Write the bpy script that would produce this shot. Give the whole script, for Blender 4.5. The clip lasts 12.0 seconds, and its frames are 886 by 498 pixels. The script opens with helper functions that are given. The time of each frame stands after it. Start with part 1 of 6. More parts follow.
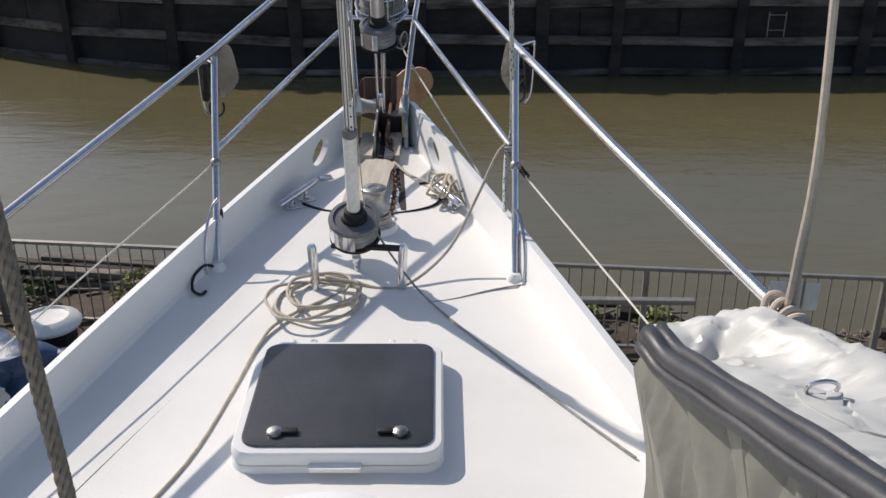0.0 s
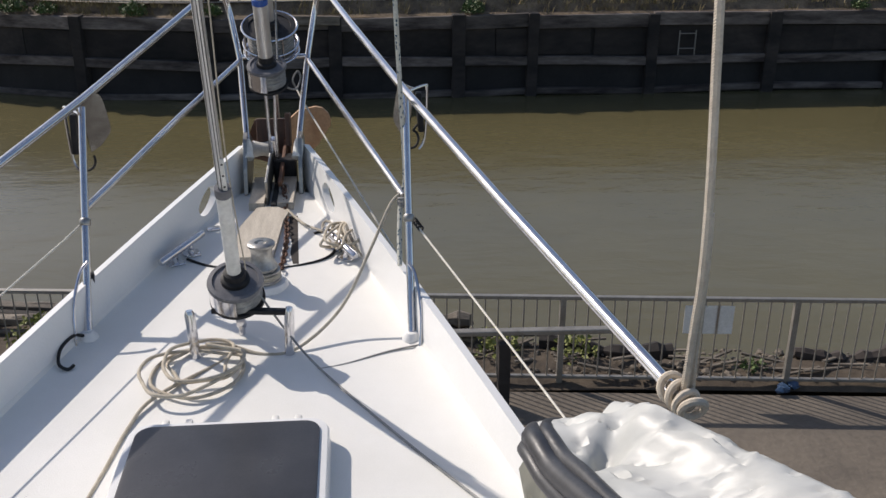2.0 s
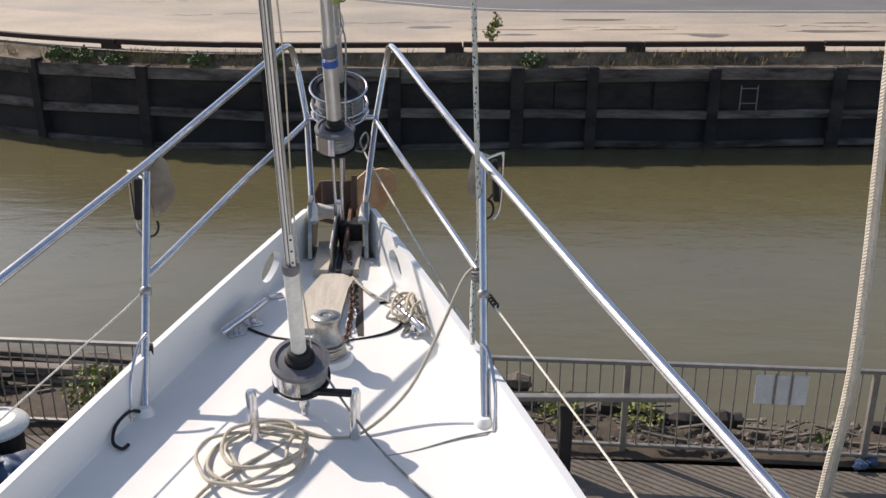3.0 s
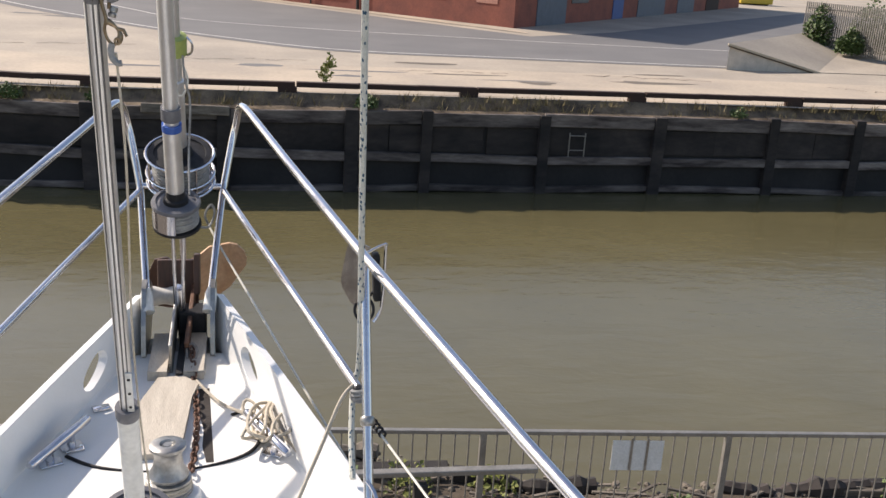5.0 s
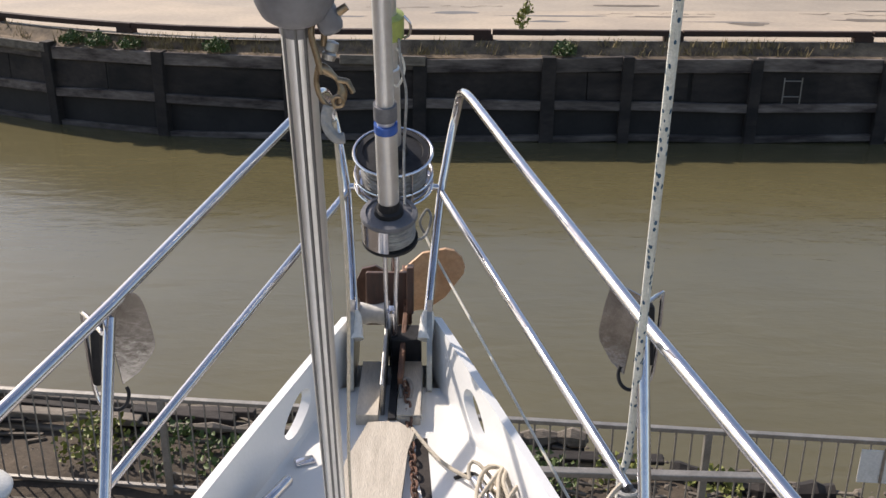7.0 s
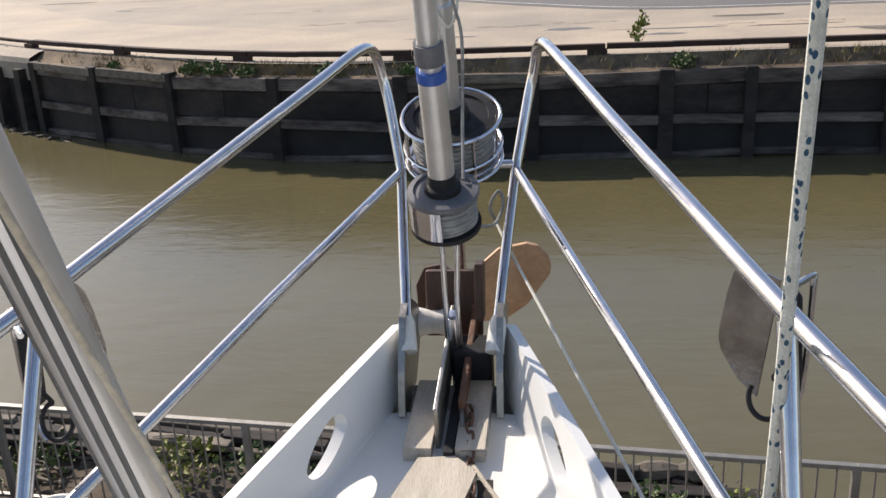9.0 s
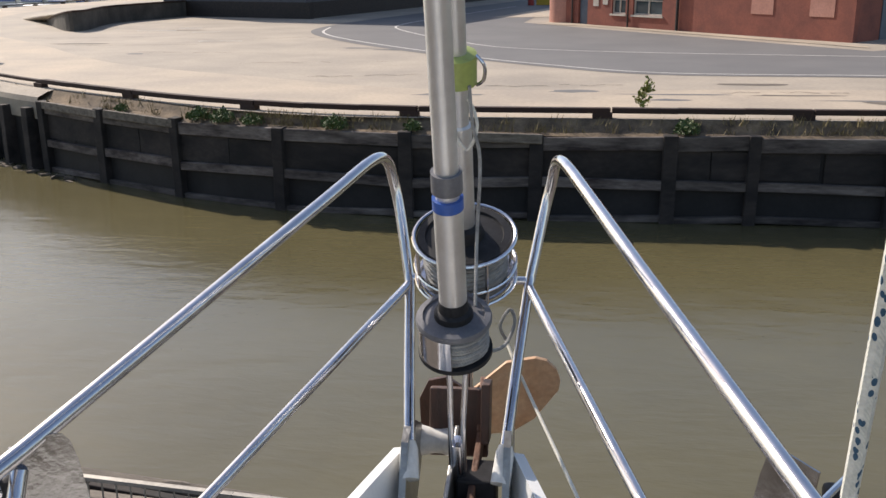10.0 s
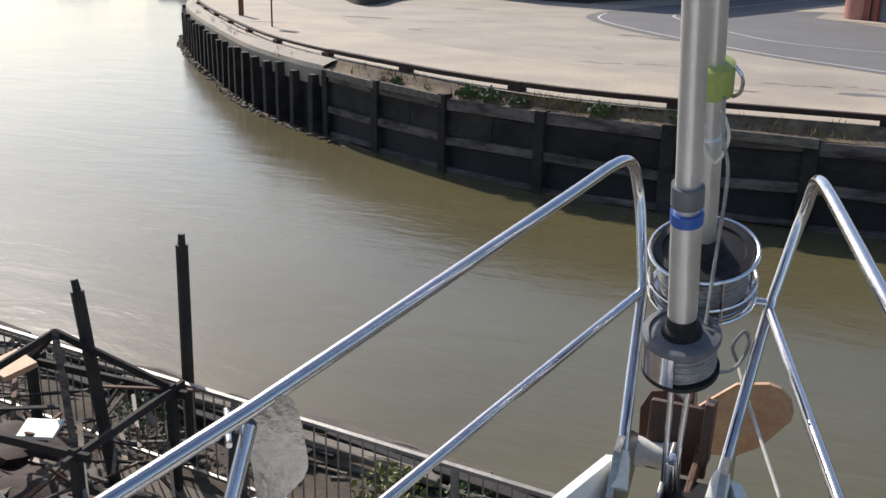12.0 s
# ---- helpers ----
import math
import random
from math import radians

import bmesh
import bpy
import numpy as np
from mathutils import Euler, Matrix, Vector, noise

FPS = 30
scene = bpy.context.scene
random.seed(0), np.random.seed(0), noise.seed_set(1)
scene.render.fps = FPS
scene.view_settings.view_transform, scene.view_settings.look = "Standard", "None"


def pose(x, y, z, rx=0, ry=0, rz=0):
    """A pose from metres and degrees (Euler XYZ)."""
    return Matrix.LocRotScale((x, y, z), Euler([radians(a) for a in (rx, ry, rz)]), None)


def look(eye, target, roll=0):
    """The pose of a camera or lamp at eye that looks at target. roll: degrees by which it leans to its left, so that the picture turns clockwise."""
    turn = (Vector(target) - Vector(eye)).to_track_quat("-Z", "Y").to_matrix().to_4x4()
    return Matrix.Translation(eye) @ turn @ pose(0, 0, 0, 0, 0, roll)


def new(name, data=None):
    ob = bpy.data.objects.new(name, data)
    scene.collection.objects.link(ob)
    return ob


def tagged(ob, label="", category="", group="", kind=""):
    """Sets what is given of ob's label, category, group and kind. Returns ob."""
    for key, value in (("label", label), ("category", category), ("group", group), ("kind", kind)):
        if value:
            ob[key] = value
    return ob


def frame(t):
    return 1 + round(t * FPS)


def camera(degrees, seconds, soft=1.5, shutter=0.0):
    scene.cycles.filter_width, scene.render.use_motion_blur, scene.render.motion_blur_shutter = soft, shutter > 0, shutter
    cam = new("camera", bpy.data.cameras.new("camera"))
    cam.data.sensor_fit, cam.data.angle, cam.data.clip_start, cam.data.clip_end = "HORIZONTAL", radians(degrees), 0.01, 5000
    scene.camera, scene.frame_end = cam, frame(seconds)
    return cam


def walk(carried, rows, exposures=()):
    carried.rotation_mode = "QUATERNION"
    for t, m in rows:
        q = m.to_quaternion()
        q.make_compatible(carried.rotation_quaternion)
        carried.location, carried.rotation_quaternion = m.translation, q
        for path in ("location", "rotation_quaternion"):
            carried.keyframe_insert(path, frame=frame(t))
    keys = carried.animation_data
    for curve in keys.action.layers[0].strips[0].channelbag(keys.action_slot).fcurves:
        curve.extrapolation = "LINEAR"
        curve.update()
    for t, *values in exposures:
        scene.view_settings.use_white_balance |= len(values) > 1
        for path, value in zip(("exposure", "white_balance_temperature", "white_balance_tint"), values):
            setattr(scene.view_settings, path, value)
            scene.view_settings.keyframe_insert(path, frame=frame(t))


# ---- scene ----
# seconds, eye, point looked at, roll in degrees
PATH = [
    (0.0, (-0.003, -0.016, 4.810), (0.002, 1.810, 3.993), -0.06),
    (0.5, (0.023, -0.019, 4.811), (0.066, 1.796, 3.971), 1.51),
    (1.0, (0.083, 0.012, 4.822), (0.344, 1.821, 4.010), 2.91),
    (1.5, (0.148, 0.055, 4.831), (0.506, 1.846, 4.017), 1.68),
    (2.0, (0.130, 0.231, 4.855), (0.289, 2.065, 4.073), 0.13),
    (2.5, (0.086, 0.358, 4.862), (0.141, 2.219, 4.131), -0.12),
    (4.5, (0.036, 0.859, 4.895), (0.179, 2.759, 4.286), 2.97),
    (5.0, (-0.052, 1.069, 4.887), (0.354, 2.932, 4.284), 3.51),
    (5.5, (-0.187, 1.299, 4.909), (0.176, 3.151, 4.247), 1.39),
    (6.0, (-0.225, 1.413, 4.919), (0.011, 3.267, 4.208), 1.12),
    (6.5, (-0.157, 1.650, 4.910), (-0.108, 3.510, 4.175), 1.83),
    (8.5, (-0.165, 2.180, 4.843), (-0.179, 4.066, 4.178), -2.62),
    (9.0, (-0.030, 2.426, 4.566), (-0.262, 4.296, 3.895), -2.93),
    (9.5, (0.012, 2.575, 4.629), (-0.285, 4.444, 3.982), -2.53),
    (10.0, (-0.074, 2.575, 4.712), (-0.303, 4.478, 4.141), -0.47),
    (10.5, (-0.116, 2.553, 4.760), (-0.396, 4.458, 4.218), 0.36),
    (11.0, (-0.085, 2.560, 4.784), (-0.497, 4.445, 4.258), 1.50),
    (11.5, (-0.069, 2.588, 4.783), (-0.647, 4.418, 4.221), 2.09),
    (12.0, (-0.034, 2.592, 4.748), (-0.762, 4.354, 4.143), 1.31),
]
cam = camera(49.68, 12.0)
EXPOSURES = [(0.0, 0.0, 6700, 14), (1.5, -0.08, 6700, 14), (2.5, 0.15, 6800, 15), (4.5, 0.60, 7050, 16), (5.5, 0.56, 7050, 16), (6.5, 0.48, 7000, 16), (8.5, 0.50, 7000, 16), (9.0, 0.46, 6950, 15), (9.5, 0.31, 6900, 15), (10.5, 0.55, 6950, 15), (11.0, 0.50, 6950, 15), (11.5, 0.46, 6750, 13), (12.0, 0.26, 6550, 13)]
walk(cam, [(t, look(eye, target, roll)) for t, eye, target, roll in PATH], EXPOSURES)

# ---- light ----
SUN = Vector((-1.0, 0.84, 1.0)).normalized()
world = bpy.data.worlds.new("sky")
scene.world = world
world.use_nodes = True
wn = world.node_tree
sky = wn.nodes.new("ShaderNodeTexSky")
sky.sky_type = "NISHITA"
sky.sun_disc = False
sky.dust_density = 1.0
sky.sun_elevation = math.asin(SUN.z)
sky.sun_rotation = math.atan2(SUN.x, SUN.y)
wn.links.new(sky.outputs[0], wn.nodes["Background"].inputs[0])
wn.nodes["Background"].inputs[1].default_value = 0.122
lamp = bpy.data.lights.new("sun", "SUN")
lamp.energy, lamp.angle, lamp.color = 4.15, radians(0.53), (1.0, 0.95, 0.87)
new("sun", lamp).matrix_world = look(SUN * 60, (0, 0, 0))


# ---- materials ----
def mat(name, c1, c2=None, scale=6.0, rough=0.5, metal=0.0, bump=0.0, bscale=60.0, grain=0.25, coat=0.0, rvar=0.1, vary=0.0, stretch=(1, 1, 1)):
    """Two scales of colour variation, fine relief and uneven gloss; vary: difference from piece to piece."""
    m = bpy.data.materials.new(name)
    m.use_nodes = True
    t = m.node_tree
    b = t.nodes["Principled BSDF"]
    c2 = c2 or [v * 0.75 for v in c1]
    co = t.nodes.new("ShaderNodeTexCoord")
    mp = t.nodes.new("ShaderNodeMapping")
    mp.inputs["Scale"].default_value = stretch
    t.links.new(co.outputs["Object"], mp.inputs[0])
    big, fine = t.nodes.new("ShaderNodeTexNoise"), t.nodes.new("ShaderNodeTexNoise")
    big.inputs["Scale"].default_value, big.inputs["Detail"].default_value, big.inputs["Roughness"].default_value = scale, 6, 0.6
    fine.inputs["Scale"].default_value, fine.inputs["Detail"].default_value = bscale, 4
    for n in (big, fine):
        t.links.new(mp.outputs[0], n.inputs["Vector"])
    ramp = t.nodes.new("ShaderNodeValToRGB")
    ramp.color_ramp.elements[0].position, ramp.color_ramp.elements[1].position = 0.35, 0.68
    ramp.color_ramp.elements[0].color, ramp.color_ramp.elements[1].color = (*c2, 1), (*c1, 1)
    t.links.new(big.outputs["Fac"], ramp.inputs[0])
    hsv = t.nodes.new("ShaderNodeHueSaturation")
    rng = t.nodes.new("ShaderNodeMapRange")
    rng.inputs["To Min"].default_value, rng.inputs["To Max"].default_value = 1 - grain, 1 + grain
    t.links.new(fine.outputs["Fac"], rng.inputs["Value"])
    last = rng.outputs[0]
    if vary:
        oi = t.nodes.new("ShaderNodeObjectInfo")
        r2 = t.nodes.new("ShaderNodeMapRange")
        r2.inputs["To Min"].default_value, r2.inputs["To Max"].default_value = 1 - vary, 1 + vary
        t.links.new(oi.outputs["Random"], r2.inputs["Value"])
        mul = t.nodes.new("ShaderNodeMath")
        mul.operation = "MULTIPLY"
        t.links.new(last, mul.inputs[0])
        t.links.new(r2.outputs[0], mul.inputs[1])
        last = mul.outputs[0]
    t.links.new(last, hsv.inputs["Value"])
    t.links.new(ramp.outputs[0], hsv.inputs["Color"])
    t.links.new(hsv.outputs[0], b.inputs["Base Color"])
    rr = t.nodes.new("ShaderNodeMapRange")
    rr.inputs["To Min"].default_value, rr.inputs["To Max"].default_value = max(0.02, rough - rvar), min(1, rough + rvar)
    t.links.new(big.outputs["Fac"], rr.inputs["Value"])
    t.links.new(rr.outputs[0], b.inputs["Roughness"])
    b.inputs["Metallic"].default_value = metal
    b.inputs["Coat Weight"].default_value = coat
    if bump:
        bp = t.nodes.new("ShaderNodeBump")
        bp.inputs["Strength"].default_value, bp.inputs["Distance"].default_value = bump, 0.02
        t.links.new(fine.outputs["Fac"], bp.inputs["Height"])
        t.links.new(bp.outputs[0], b.inputs["Normal"])
    return m


def rope_mat(name, c1, c2, turns=90.0, fleck=None):
    """Laid rope: diagonal strands; with fleck: dark tracer marks."""
    m = mat(name, c1, c2, 30, 0.85, bump=0.3, bscale=200)
    t = m.node_tree
    b = t.nodes["Principled BSDF"]
    co = t.nodes.new("ShaderNodeTexCoord")
    wv = t.nodes.new("ShaderNodeTexWave")
    wv.bands_direction = "DIAGONAL"
    wv.inputs["Scale"].default_value = turns
    t.links.new(co.outputs["Object"], wv.inputs["Vector"])
    bp = t.nodes.new("ShaderNodeBump")
    bp.inputs["Strength"].default_value, bp.inputs["Distance"].default_value = 0.35, 0.003
    t.links.new(wv.outputs["Fac"], bp.inputs["Height"])
    t.links.new(bp.outputs[0], b.inputs["Normal"])
    if fleck:
        vo = t.nodes.new("ShaderNodeTexVoronoi")
        vo.inputs["Scale"].default_value = 95
        lt = t.nodes.new("ShaderNodeMath")
        lt.operation, lt.inputs[1].default_value = "LESS_THAN", 0.30
        mp = t.nodes.new("ShaderNodeMapping")
        mp.inputs["Scale"].default_value = (1, 1, 0.55)
        t.links.new(co.outputs["Object"], mp.inputs[0])
        t.links.new(mp.outputs[0], vo.inputs["Vector"])
        t.links.new(vo.outputs["Distance"], lt.inputs[0])
        mx = t.nodes.new("ShaderNodeMixRGB")
        mx.inputs[2].default_value = (*fleck, 1)
        old = b.inputs["Base Color"].links[0].from_socket
        t.links.new(lt.outputs[0], mx.inputs[0])
        t.links.new(old, mx.inputs[1])
        t.links.new(mx.outputs[0], b.inputs["Base Color"])
    return m


def water_mat():
    m = mat("river_water", (0.124, 0.107, 0.052), (0.100, 0.087, 0.043), 0.12, 0.19, rvar=0.04, grain=0.05, bscale=3)
    t = m.node_tree
    b = t.nodes["Principled BSDF"]
    b.inputs["IOR"].default_value = 1.36
    b.inputs["Specular IOR Level"].default_value = 0.8
    co = t.nodes.new("ShaderNodeTexCoord")
    last = None
    for sc, st, dist, sx in ((0.30, 0.30, 0.14, 0.5), (1.3, 0.30, 0.06, 0.4), (4.0, 0.30, 0.022, 0.4), (11.0, 0.28, 0.007, 0.55)):
        mp = t.nodes.new("ShaderNodeMapping")
        mp.inputs["Scale"].default_value = (sx, 1, 1)
        mp.inputs["Rotation"].default_value = (0, 0, 0.2)
        t.links.new(co.outputs["Object"], mp.inputs[0])
        nz = t.nodes.new("ShaderNodeTexNoise")
        nz.inputs["Scale"].default_value, nz.inputs["Detail"].default_value, nz.inputs["Distortion"].default_value = sc, 4, 0.6
        t.links.new(mp.outputs[0], nz.inputs["Vector"])
        bp = t.nodes.new("ShaderNodeBump")
        bp.inputs["Strength"].default_value, bp.inputs["Distance"].default_value = st, dist
        t.links.new(nz.outputs["Fac"], bp.inputs["Height"])
        if last:
            t.links.new(last, bp.inputs["Normal"])
        last = bp.outputs[0]
    t.links.new(last, b.inputs["Normal"])
    return m


GEL = mat("white_gelcoat", (0.79, 0.79, 0.78), (0.72, 0.72, 0.70), 1.6, 0.34, bump=0.04, bscale=90, grain=0.03)
DECK = mat("white_deck_paint", (0.80, 0.79, 0.755), (0.74, 0.73, 0.685), 2.2, 0.55, bump=0.12, bscale=240, grain=0.04)
STEEL = mat("polished_steel", (0.66, 0.66, 0.68), (0.56, 0.56, 0.59), 14, 0.16, 1.0, bump=0.03, bscale=40, grain=0.06, rvar=0.06)
DULL = mat("dull_steel", (0.42, 0.42, 0.41), (0.28, 0.27, 0.25), 18, 0.42, 1.0, bump=0.1, bscale=80)
ALU = mat("anodised_aluminium", (0.72, 0.72, 0.71), (0.62, 0.62, 0.61), 8, 0.42, 0.85, bump=0.03, bscale=60, grain=0.08)
ALU_DARK = mat("grey_groove", (0.16, 0.16, 0.16), None, 10, 0.5, 0.5)
BLACK = mat("black_plastic", (0.014, 0.014, 0.015), (0.028, 0.028, 0.03), 20, 0.55, bump=0.05, bscale=120)
BLACK.node_tree.nodes["Principled BSDF"].inputs["Specular IOR Level"].default_value = 0.2
GREYPL = mat("grey_plastic", (0.16, 0.16, 0.17), (0.10, 0.10, 0.11), 9, 0.45, bump=0.05, bscale=120)
SMOKE = mat("smoked_acrylic", (0.030, 0.031, 0.036), (0.055, 0.056, 0.06), 4.5, 0.30, bump=0.03, bscale=140, grain=0.2, rvar=0.12)
RUBBER = mat("dark_rubber", (0.050, 0.052, 0.058), (0.026, 0.027, 0.032), 7, 0.44, bump=0.05, bscale=70)
PVC = mat("grey_pvc_fabric", (0.51, 0.52, 0.505), (0.43, 0.435, 0.41), 3.0, 0.45, bump=0.06, bscale=22, grain=0.08)
PVC_SIDE = mat("olive_grey_fabric_shaded", (0.25, 0.25, 0.215), (0.15, 0.15, 0.125), 3.5, 0.55, bump=0.14, bscale=20, grain=0.1)
ROPE = rope_mat("cream_rope", (0.56, 0.50, 0.40), (0.42, 0.37, 0.29), 60)
ROPE_BR = rope_mat("weathered_rope", (0.64, 0.575, 0.475), (0.52, 0.45, 0.36), 160)
ROPE_FL = rope_mat("flecked_rope", (0.62, 0.62, 0.56), (0.5, 0.5, 0.44), 150, fleck=(0.02, 0.07, 0.12))
ROPE_GR = rope_mat("grey_rope", (0.36, 0.36, 0.34), (0.2, 0.2, 0.2), 70)
CORD = rope_mat("white_cord", (0.78, 0.75, 0.66), (0.68, 0.64, 0.55), 120)
WIRE = rope_mat("wire_strand", (0.40, 0.36, 0.30), (0.26, 0.23, 0.19), 46)
WIRE.node_tree.nodes["Principled BSDF"].inputs["Metallic"].default_value = 0.8
RUST = mat("rusty_iron", (0.20, 0.10, 0.06), (0.10, 0.055, 0.04), 20, 0.75, 0.2, bump=0.4, bscale=70)
BRONZE = mat("worn_bronze", (0.36, 0.27, 0.17), (0.16, 0.12, 0.08), 40, 0.34, 0.9, bump=0.1, bscale=120)
TAN = mat("rust_stained_anchor", (0.60, 0.40, 0.25), (0.46, 0.26, 0.14), 8, 0.62, 0.1, bump=0.2, bscale=60)
DKWOOD_SHADE = mat("dark_wood_and_anchor_shade", (0.10, 0.045, 0.028), (0.06, 0.03, 0.02), 8, 0.5, bump=0.2, bscale=50, stretch=(6, 1, 1))
PLANK = mat("bleached_teak", (0.57, 0.515, 0.43), (0.43, 0.38, 0.31), 5, 0.75, bump=0.25, bscale=60, stretch=(6, 0.8, 2))
LIME = mat("lime_plastic", (0.36, 0.42, 0.12), (0.30, 0.36, 0.10), 12, 0.4)
BLUE_T = mat("blue_tape", (0.03, 0.11, 0.42), None, 10, 0.4)
WHITEPL = mat("white_plastic", (0.74, 0.73, 0.70), (0.66, 0.65, 0.6), 8, 0.4)
RED = mat("red_paint", (0.42, 0.05, 0.04), None, 8, 0.5)
SPRAY = mat("scratched_steel_plate", (0.46, 0.45, 0.44), (0.24, 0.235, 0.23), 11, 0.2, 1.0, bump=0.05, bscale=60, grain=0.1, rvar=0.12)
WATER = water_mat()
KERBRED = mat("rust_red_paint", (0.23, 0.08, 0.05), (0.14, 0.05, 0.035), 1.5, 0.7, bump=0.2, bscale=12, grain=0.2)
QUAYSHADE = mat("shaded_retaining_concrete", (0.115, 0.105, 0.09), (0.05, 0.046, 0.04), 0.6, 0.88, bump=0.4, bscale=8, grain=0.25)
OLDWOOD = mat("weathered_quay_timber", (0.052, 0.041, 0.035), (0.0095, 0.008, 0.0075), 1.1, 0.85, bump=0.9, bscale=9, grain=0.35, vary=0.25, stretch=(0.5, 1, 1))
WALING = mat("worn_grey_waling", (0.205, 0.172, 0.148), (0.032, 0.022, 0.020), 1.6, 0.85, bump=0.6, bscale=9, grain=0.4, vary=0.35, stretch=(0.4, 1, 2))
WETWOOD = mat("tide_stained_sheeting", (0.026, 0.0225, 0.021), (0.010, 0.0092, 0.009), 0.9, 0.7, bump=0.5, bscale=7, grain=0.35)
SUNWOOD = mat("grey_sunlit_timber", (0.23, 0.195, 0.155), (0.10, 0.083, 0.065), 2.2, 0.85, bump=0.5, bscale=22, vary=0.3, stretch=(1, 4, 4))
KERBWOOD = mat("rust_brown_kerb", (0.05, 0.024, 0.016), (0.03, 0.016, 0.012), 2, 0.8, bump=0.4, bscale=18)
APRON = mat("sandy_concrete", (0.48, 0.395, 0.295), (0.345, 0.29, 0.228), 0.22, 0.85, bump=0.2, bscale=6, grain=0.2)
APRON2 = mat("grey_concrete", (0.41, 0.35, 0.275), (0.295, 0.255, 0.205), 0.2, 0.85, bump=0.2, bscale=6, grain=0.2)
ASPHALT = mat("grey_asphalt", (0.165, 0.16, 0.155), (0.125, 0.122, 0.12), 0.2, 0.85, bump=0.2, bscale=14, grain=0.14)
QUAY = mat("worn_quay_concrete", (0.168, 0.14, 0.108), (0.105, 0.088, 0.07), 0.9, 0.88, bump=0.5, bscale=16, grain=0.25)
SOIL = mat("dry_soil", (0.092, 0.07, 0.048), (0.045, 0.034, 0.024), 1.6, 0.95, bump=0.8, bscale=12, grain=0.4)
VERGE = mat("dry_verge_soil", (0.24, 0.175, 0.11), (0.06, 0.044, 0.03), 1.4, 0.95, bump=0.8, bscale=14, grain=0.4)
STONE = mat("rubble_stone", (0.17, 0.14, 0.108), (0.09, 0.07, 0.05), 3, 0.9, bump=0.5, bscale=30, grain=0.3)
CONC = mat("pale_concrete", (0.50, 0.44, 0.34), (0.38, 0.33, 0.25), 0.6, 0.85, bump=0.2, bscale=10)
PAINT = mat("white_road_paint", (0.62, 0.60, 0.56), (0.46, 0.44, 0.40), 1.2, 0.7)
GALV = mat("galvanised_steel", (0.33, 0.31, 0.28), (0.24, 0.225, 0.20), 9, 0.5, 0.6, bump=0.1, bscale=60)
BRICK = mat("red_brick", (0.28, 0.092, 0.062), (0.19, 0.062, 0.045), 0.8, 0.85, bump=0.3, bscale=9, grain=0.25)
PINK = mat("painted_brick", (0.50, 0.25, 0.19), (0.42, 0.2, 0.15), 1.0, 0.85, bump=0.2, bscale=9)
SILL = mat("pale_stone_sill", (0.55, 0.50, 0.43), None, 2, 0.8)
CLAD = mat("dark_grey_cladding", (0.075, 0.085, 0.105), (0.055, 0.062, 0.08), 0.3, 0.55, bump=0.05)
DOORG = mat("grey_blue_door", (0.11, 0.135, 0.17), None, 2, 0.6)
DOORB = mat("blue_door", (0.05, 0.11, 0.30), None, 2, 0.6)
YELLOW = mat("yellow_paint", (0.60, 0.42, 0.04), (0.5, 0.35, 0.03), 2, 0.5)
PANE = mat("dark_window_glass", (0.06, 0.085, 0.095), None, 1, 0.06, rvar=0.02, grain=0.02)
LEAF = mat("green_leaf", (0.085, 0.13, 0.025), (0.045, 0.075, 0.018), 7, 0.6, grain=0.35)
DRYGRASS = mat("dry_grass", (0.26, 0.20, 0.09), (0.14, 0.11, 0.05), 3, 0.85, grain=0.4)
YLEAF = mat("yellow_green_leaf", (0.19, 0.20, 0.035), (0.12, 0.14, 0.025), 7, 0.6)
TARP = mat("blue_tarpaulin", (0.04, 0.085, 0.16), (0.025, 0.05, 0.10), 5, 0.45, bump=0.2, bscale=20)
BLKPOLE = mat("black_iron_pole", (0.018, 0.016, 0.015), (0.035, 0.025, 0.02), 6, 0.7, bump=0.4, bscale=30)

# ---- builders ----
ORG = {}


def thing(name, at, label, category, group="", kind=""):
    ob = new(name)
    ob.empty_display_size = 0.1
    ob.location = at
    ORG[ob.name] = Vector(at)
    return tagged(ob, label, category, group, kind)


def mesh_of(name, bm, material, smooth=True, at=(0, 0, 0)):
    if at != (0, 0, 0):
        bmesh.ops.translate(bm, verts=bm.verts, vec=-Vector(at))
    me = bpy.data.meshes.new(name)
    bm.to_mesh(me)
    bm.free()
    if smooth:
        me.polygons.foreach_set("use_smooth", [True] * len(me.polygons))
        me.set_sharp_from_angle(angle=radians(38))
    me.materials.append(material)
    return me


def part(name, bm, material, parent, label="", smooth=True):
    org = ORG[parent.name]
    ob = new(name, mesh_of(name, bm, material, smooth, tuple(org)))
    ob.parent = parent
    ORG[ob.name] = org
    return tagged(ob, label)


def solid(name, bm, material, label, category="", kind="", group="", at=(0, 0, 0), smooth=True):
    ob = new(name, mesh_of(name, bm, material, smooth, tuple(at)))
    ob.location = at
    ORG[ob.name] = Vector(at)
    return tagged(ob, label, category, group, kind)


def box(bm, c, s, rot=None, bev=0.0):
    ret = bmesh.ops.create_cube(bm, size=1.0)
    m = Matrix.Translation(c) @ (rot.to_4x4() if rot is not None else Matrix()) @ Matrix.Diagonal((*s, 1))
    bmesh.ops.transform(bm, matrix=m, verts=ret["verts"])
    if bev:
        es = {e for v in ret["verts"] for e in v.link_edges}
        bmesh.ops.bevel(bm, geom=list(es), offset=bev, segments=2, affect="EDGES", profile=0.5)
    return bm


def B():
    return bmesh.new()


def turn(z=0, x=0, y=0):
    return Euler((radians(x), radians(y), radians(z))).to_matrix()


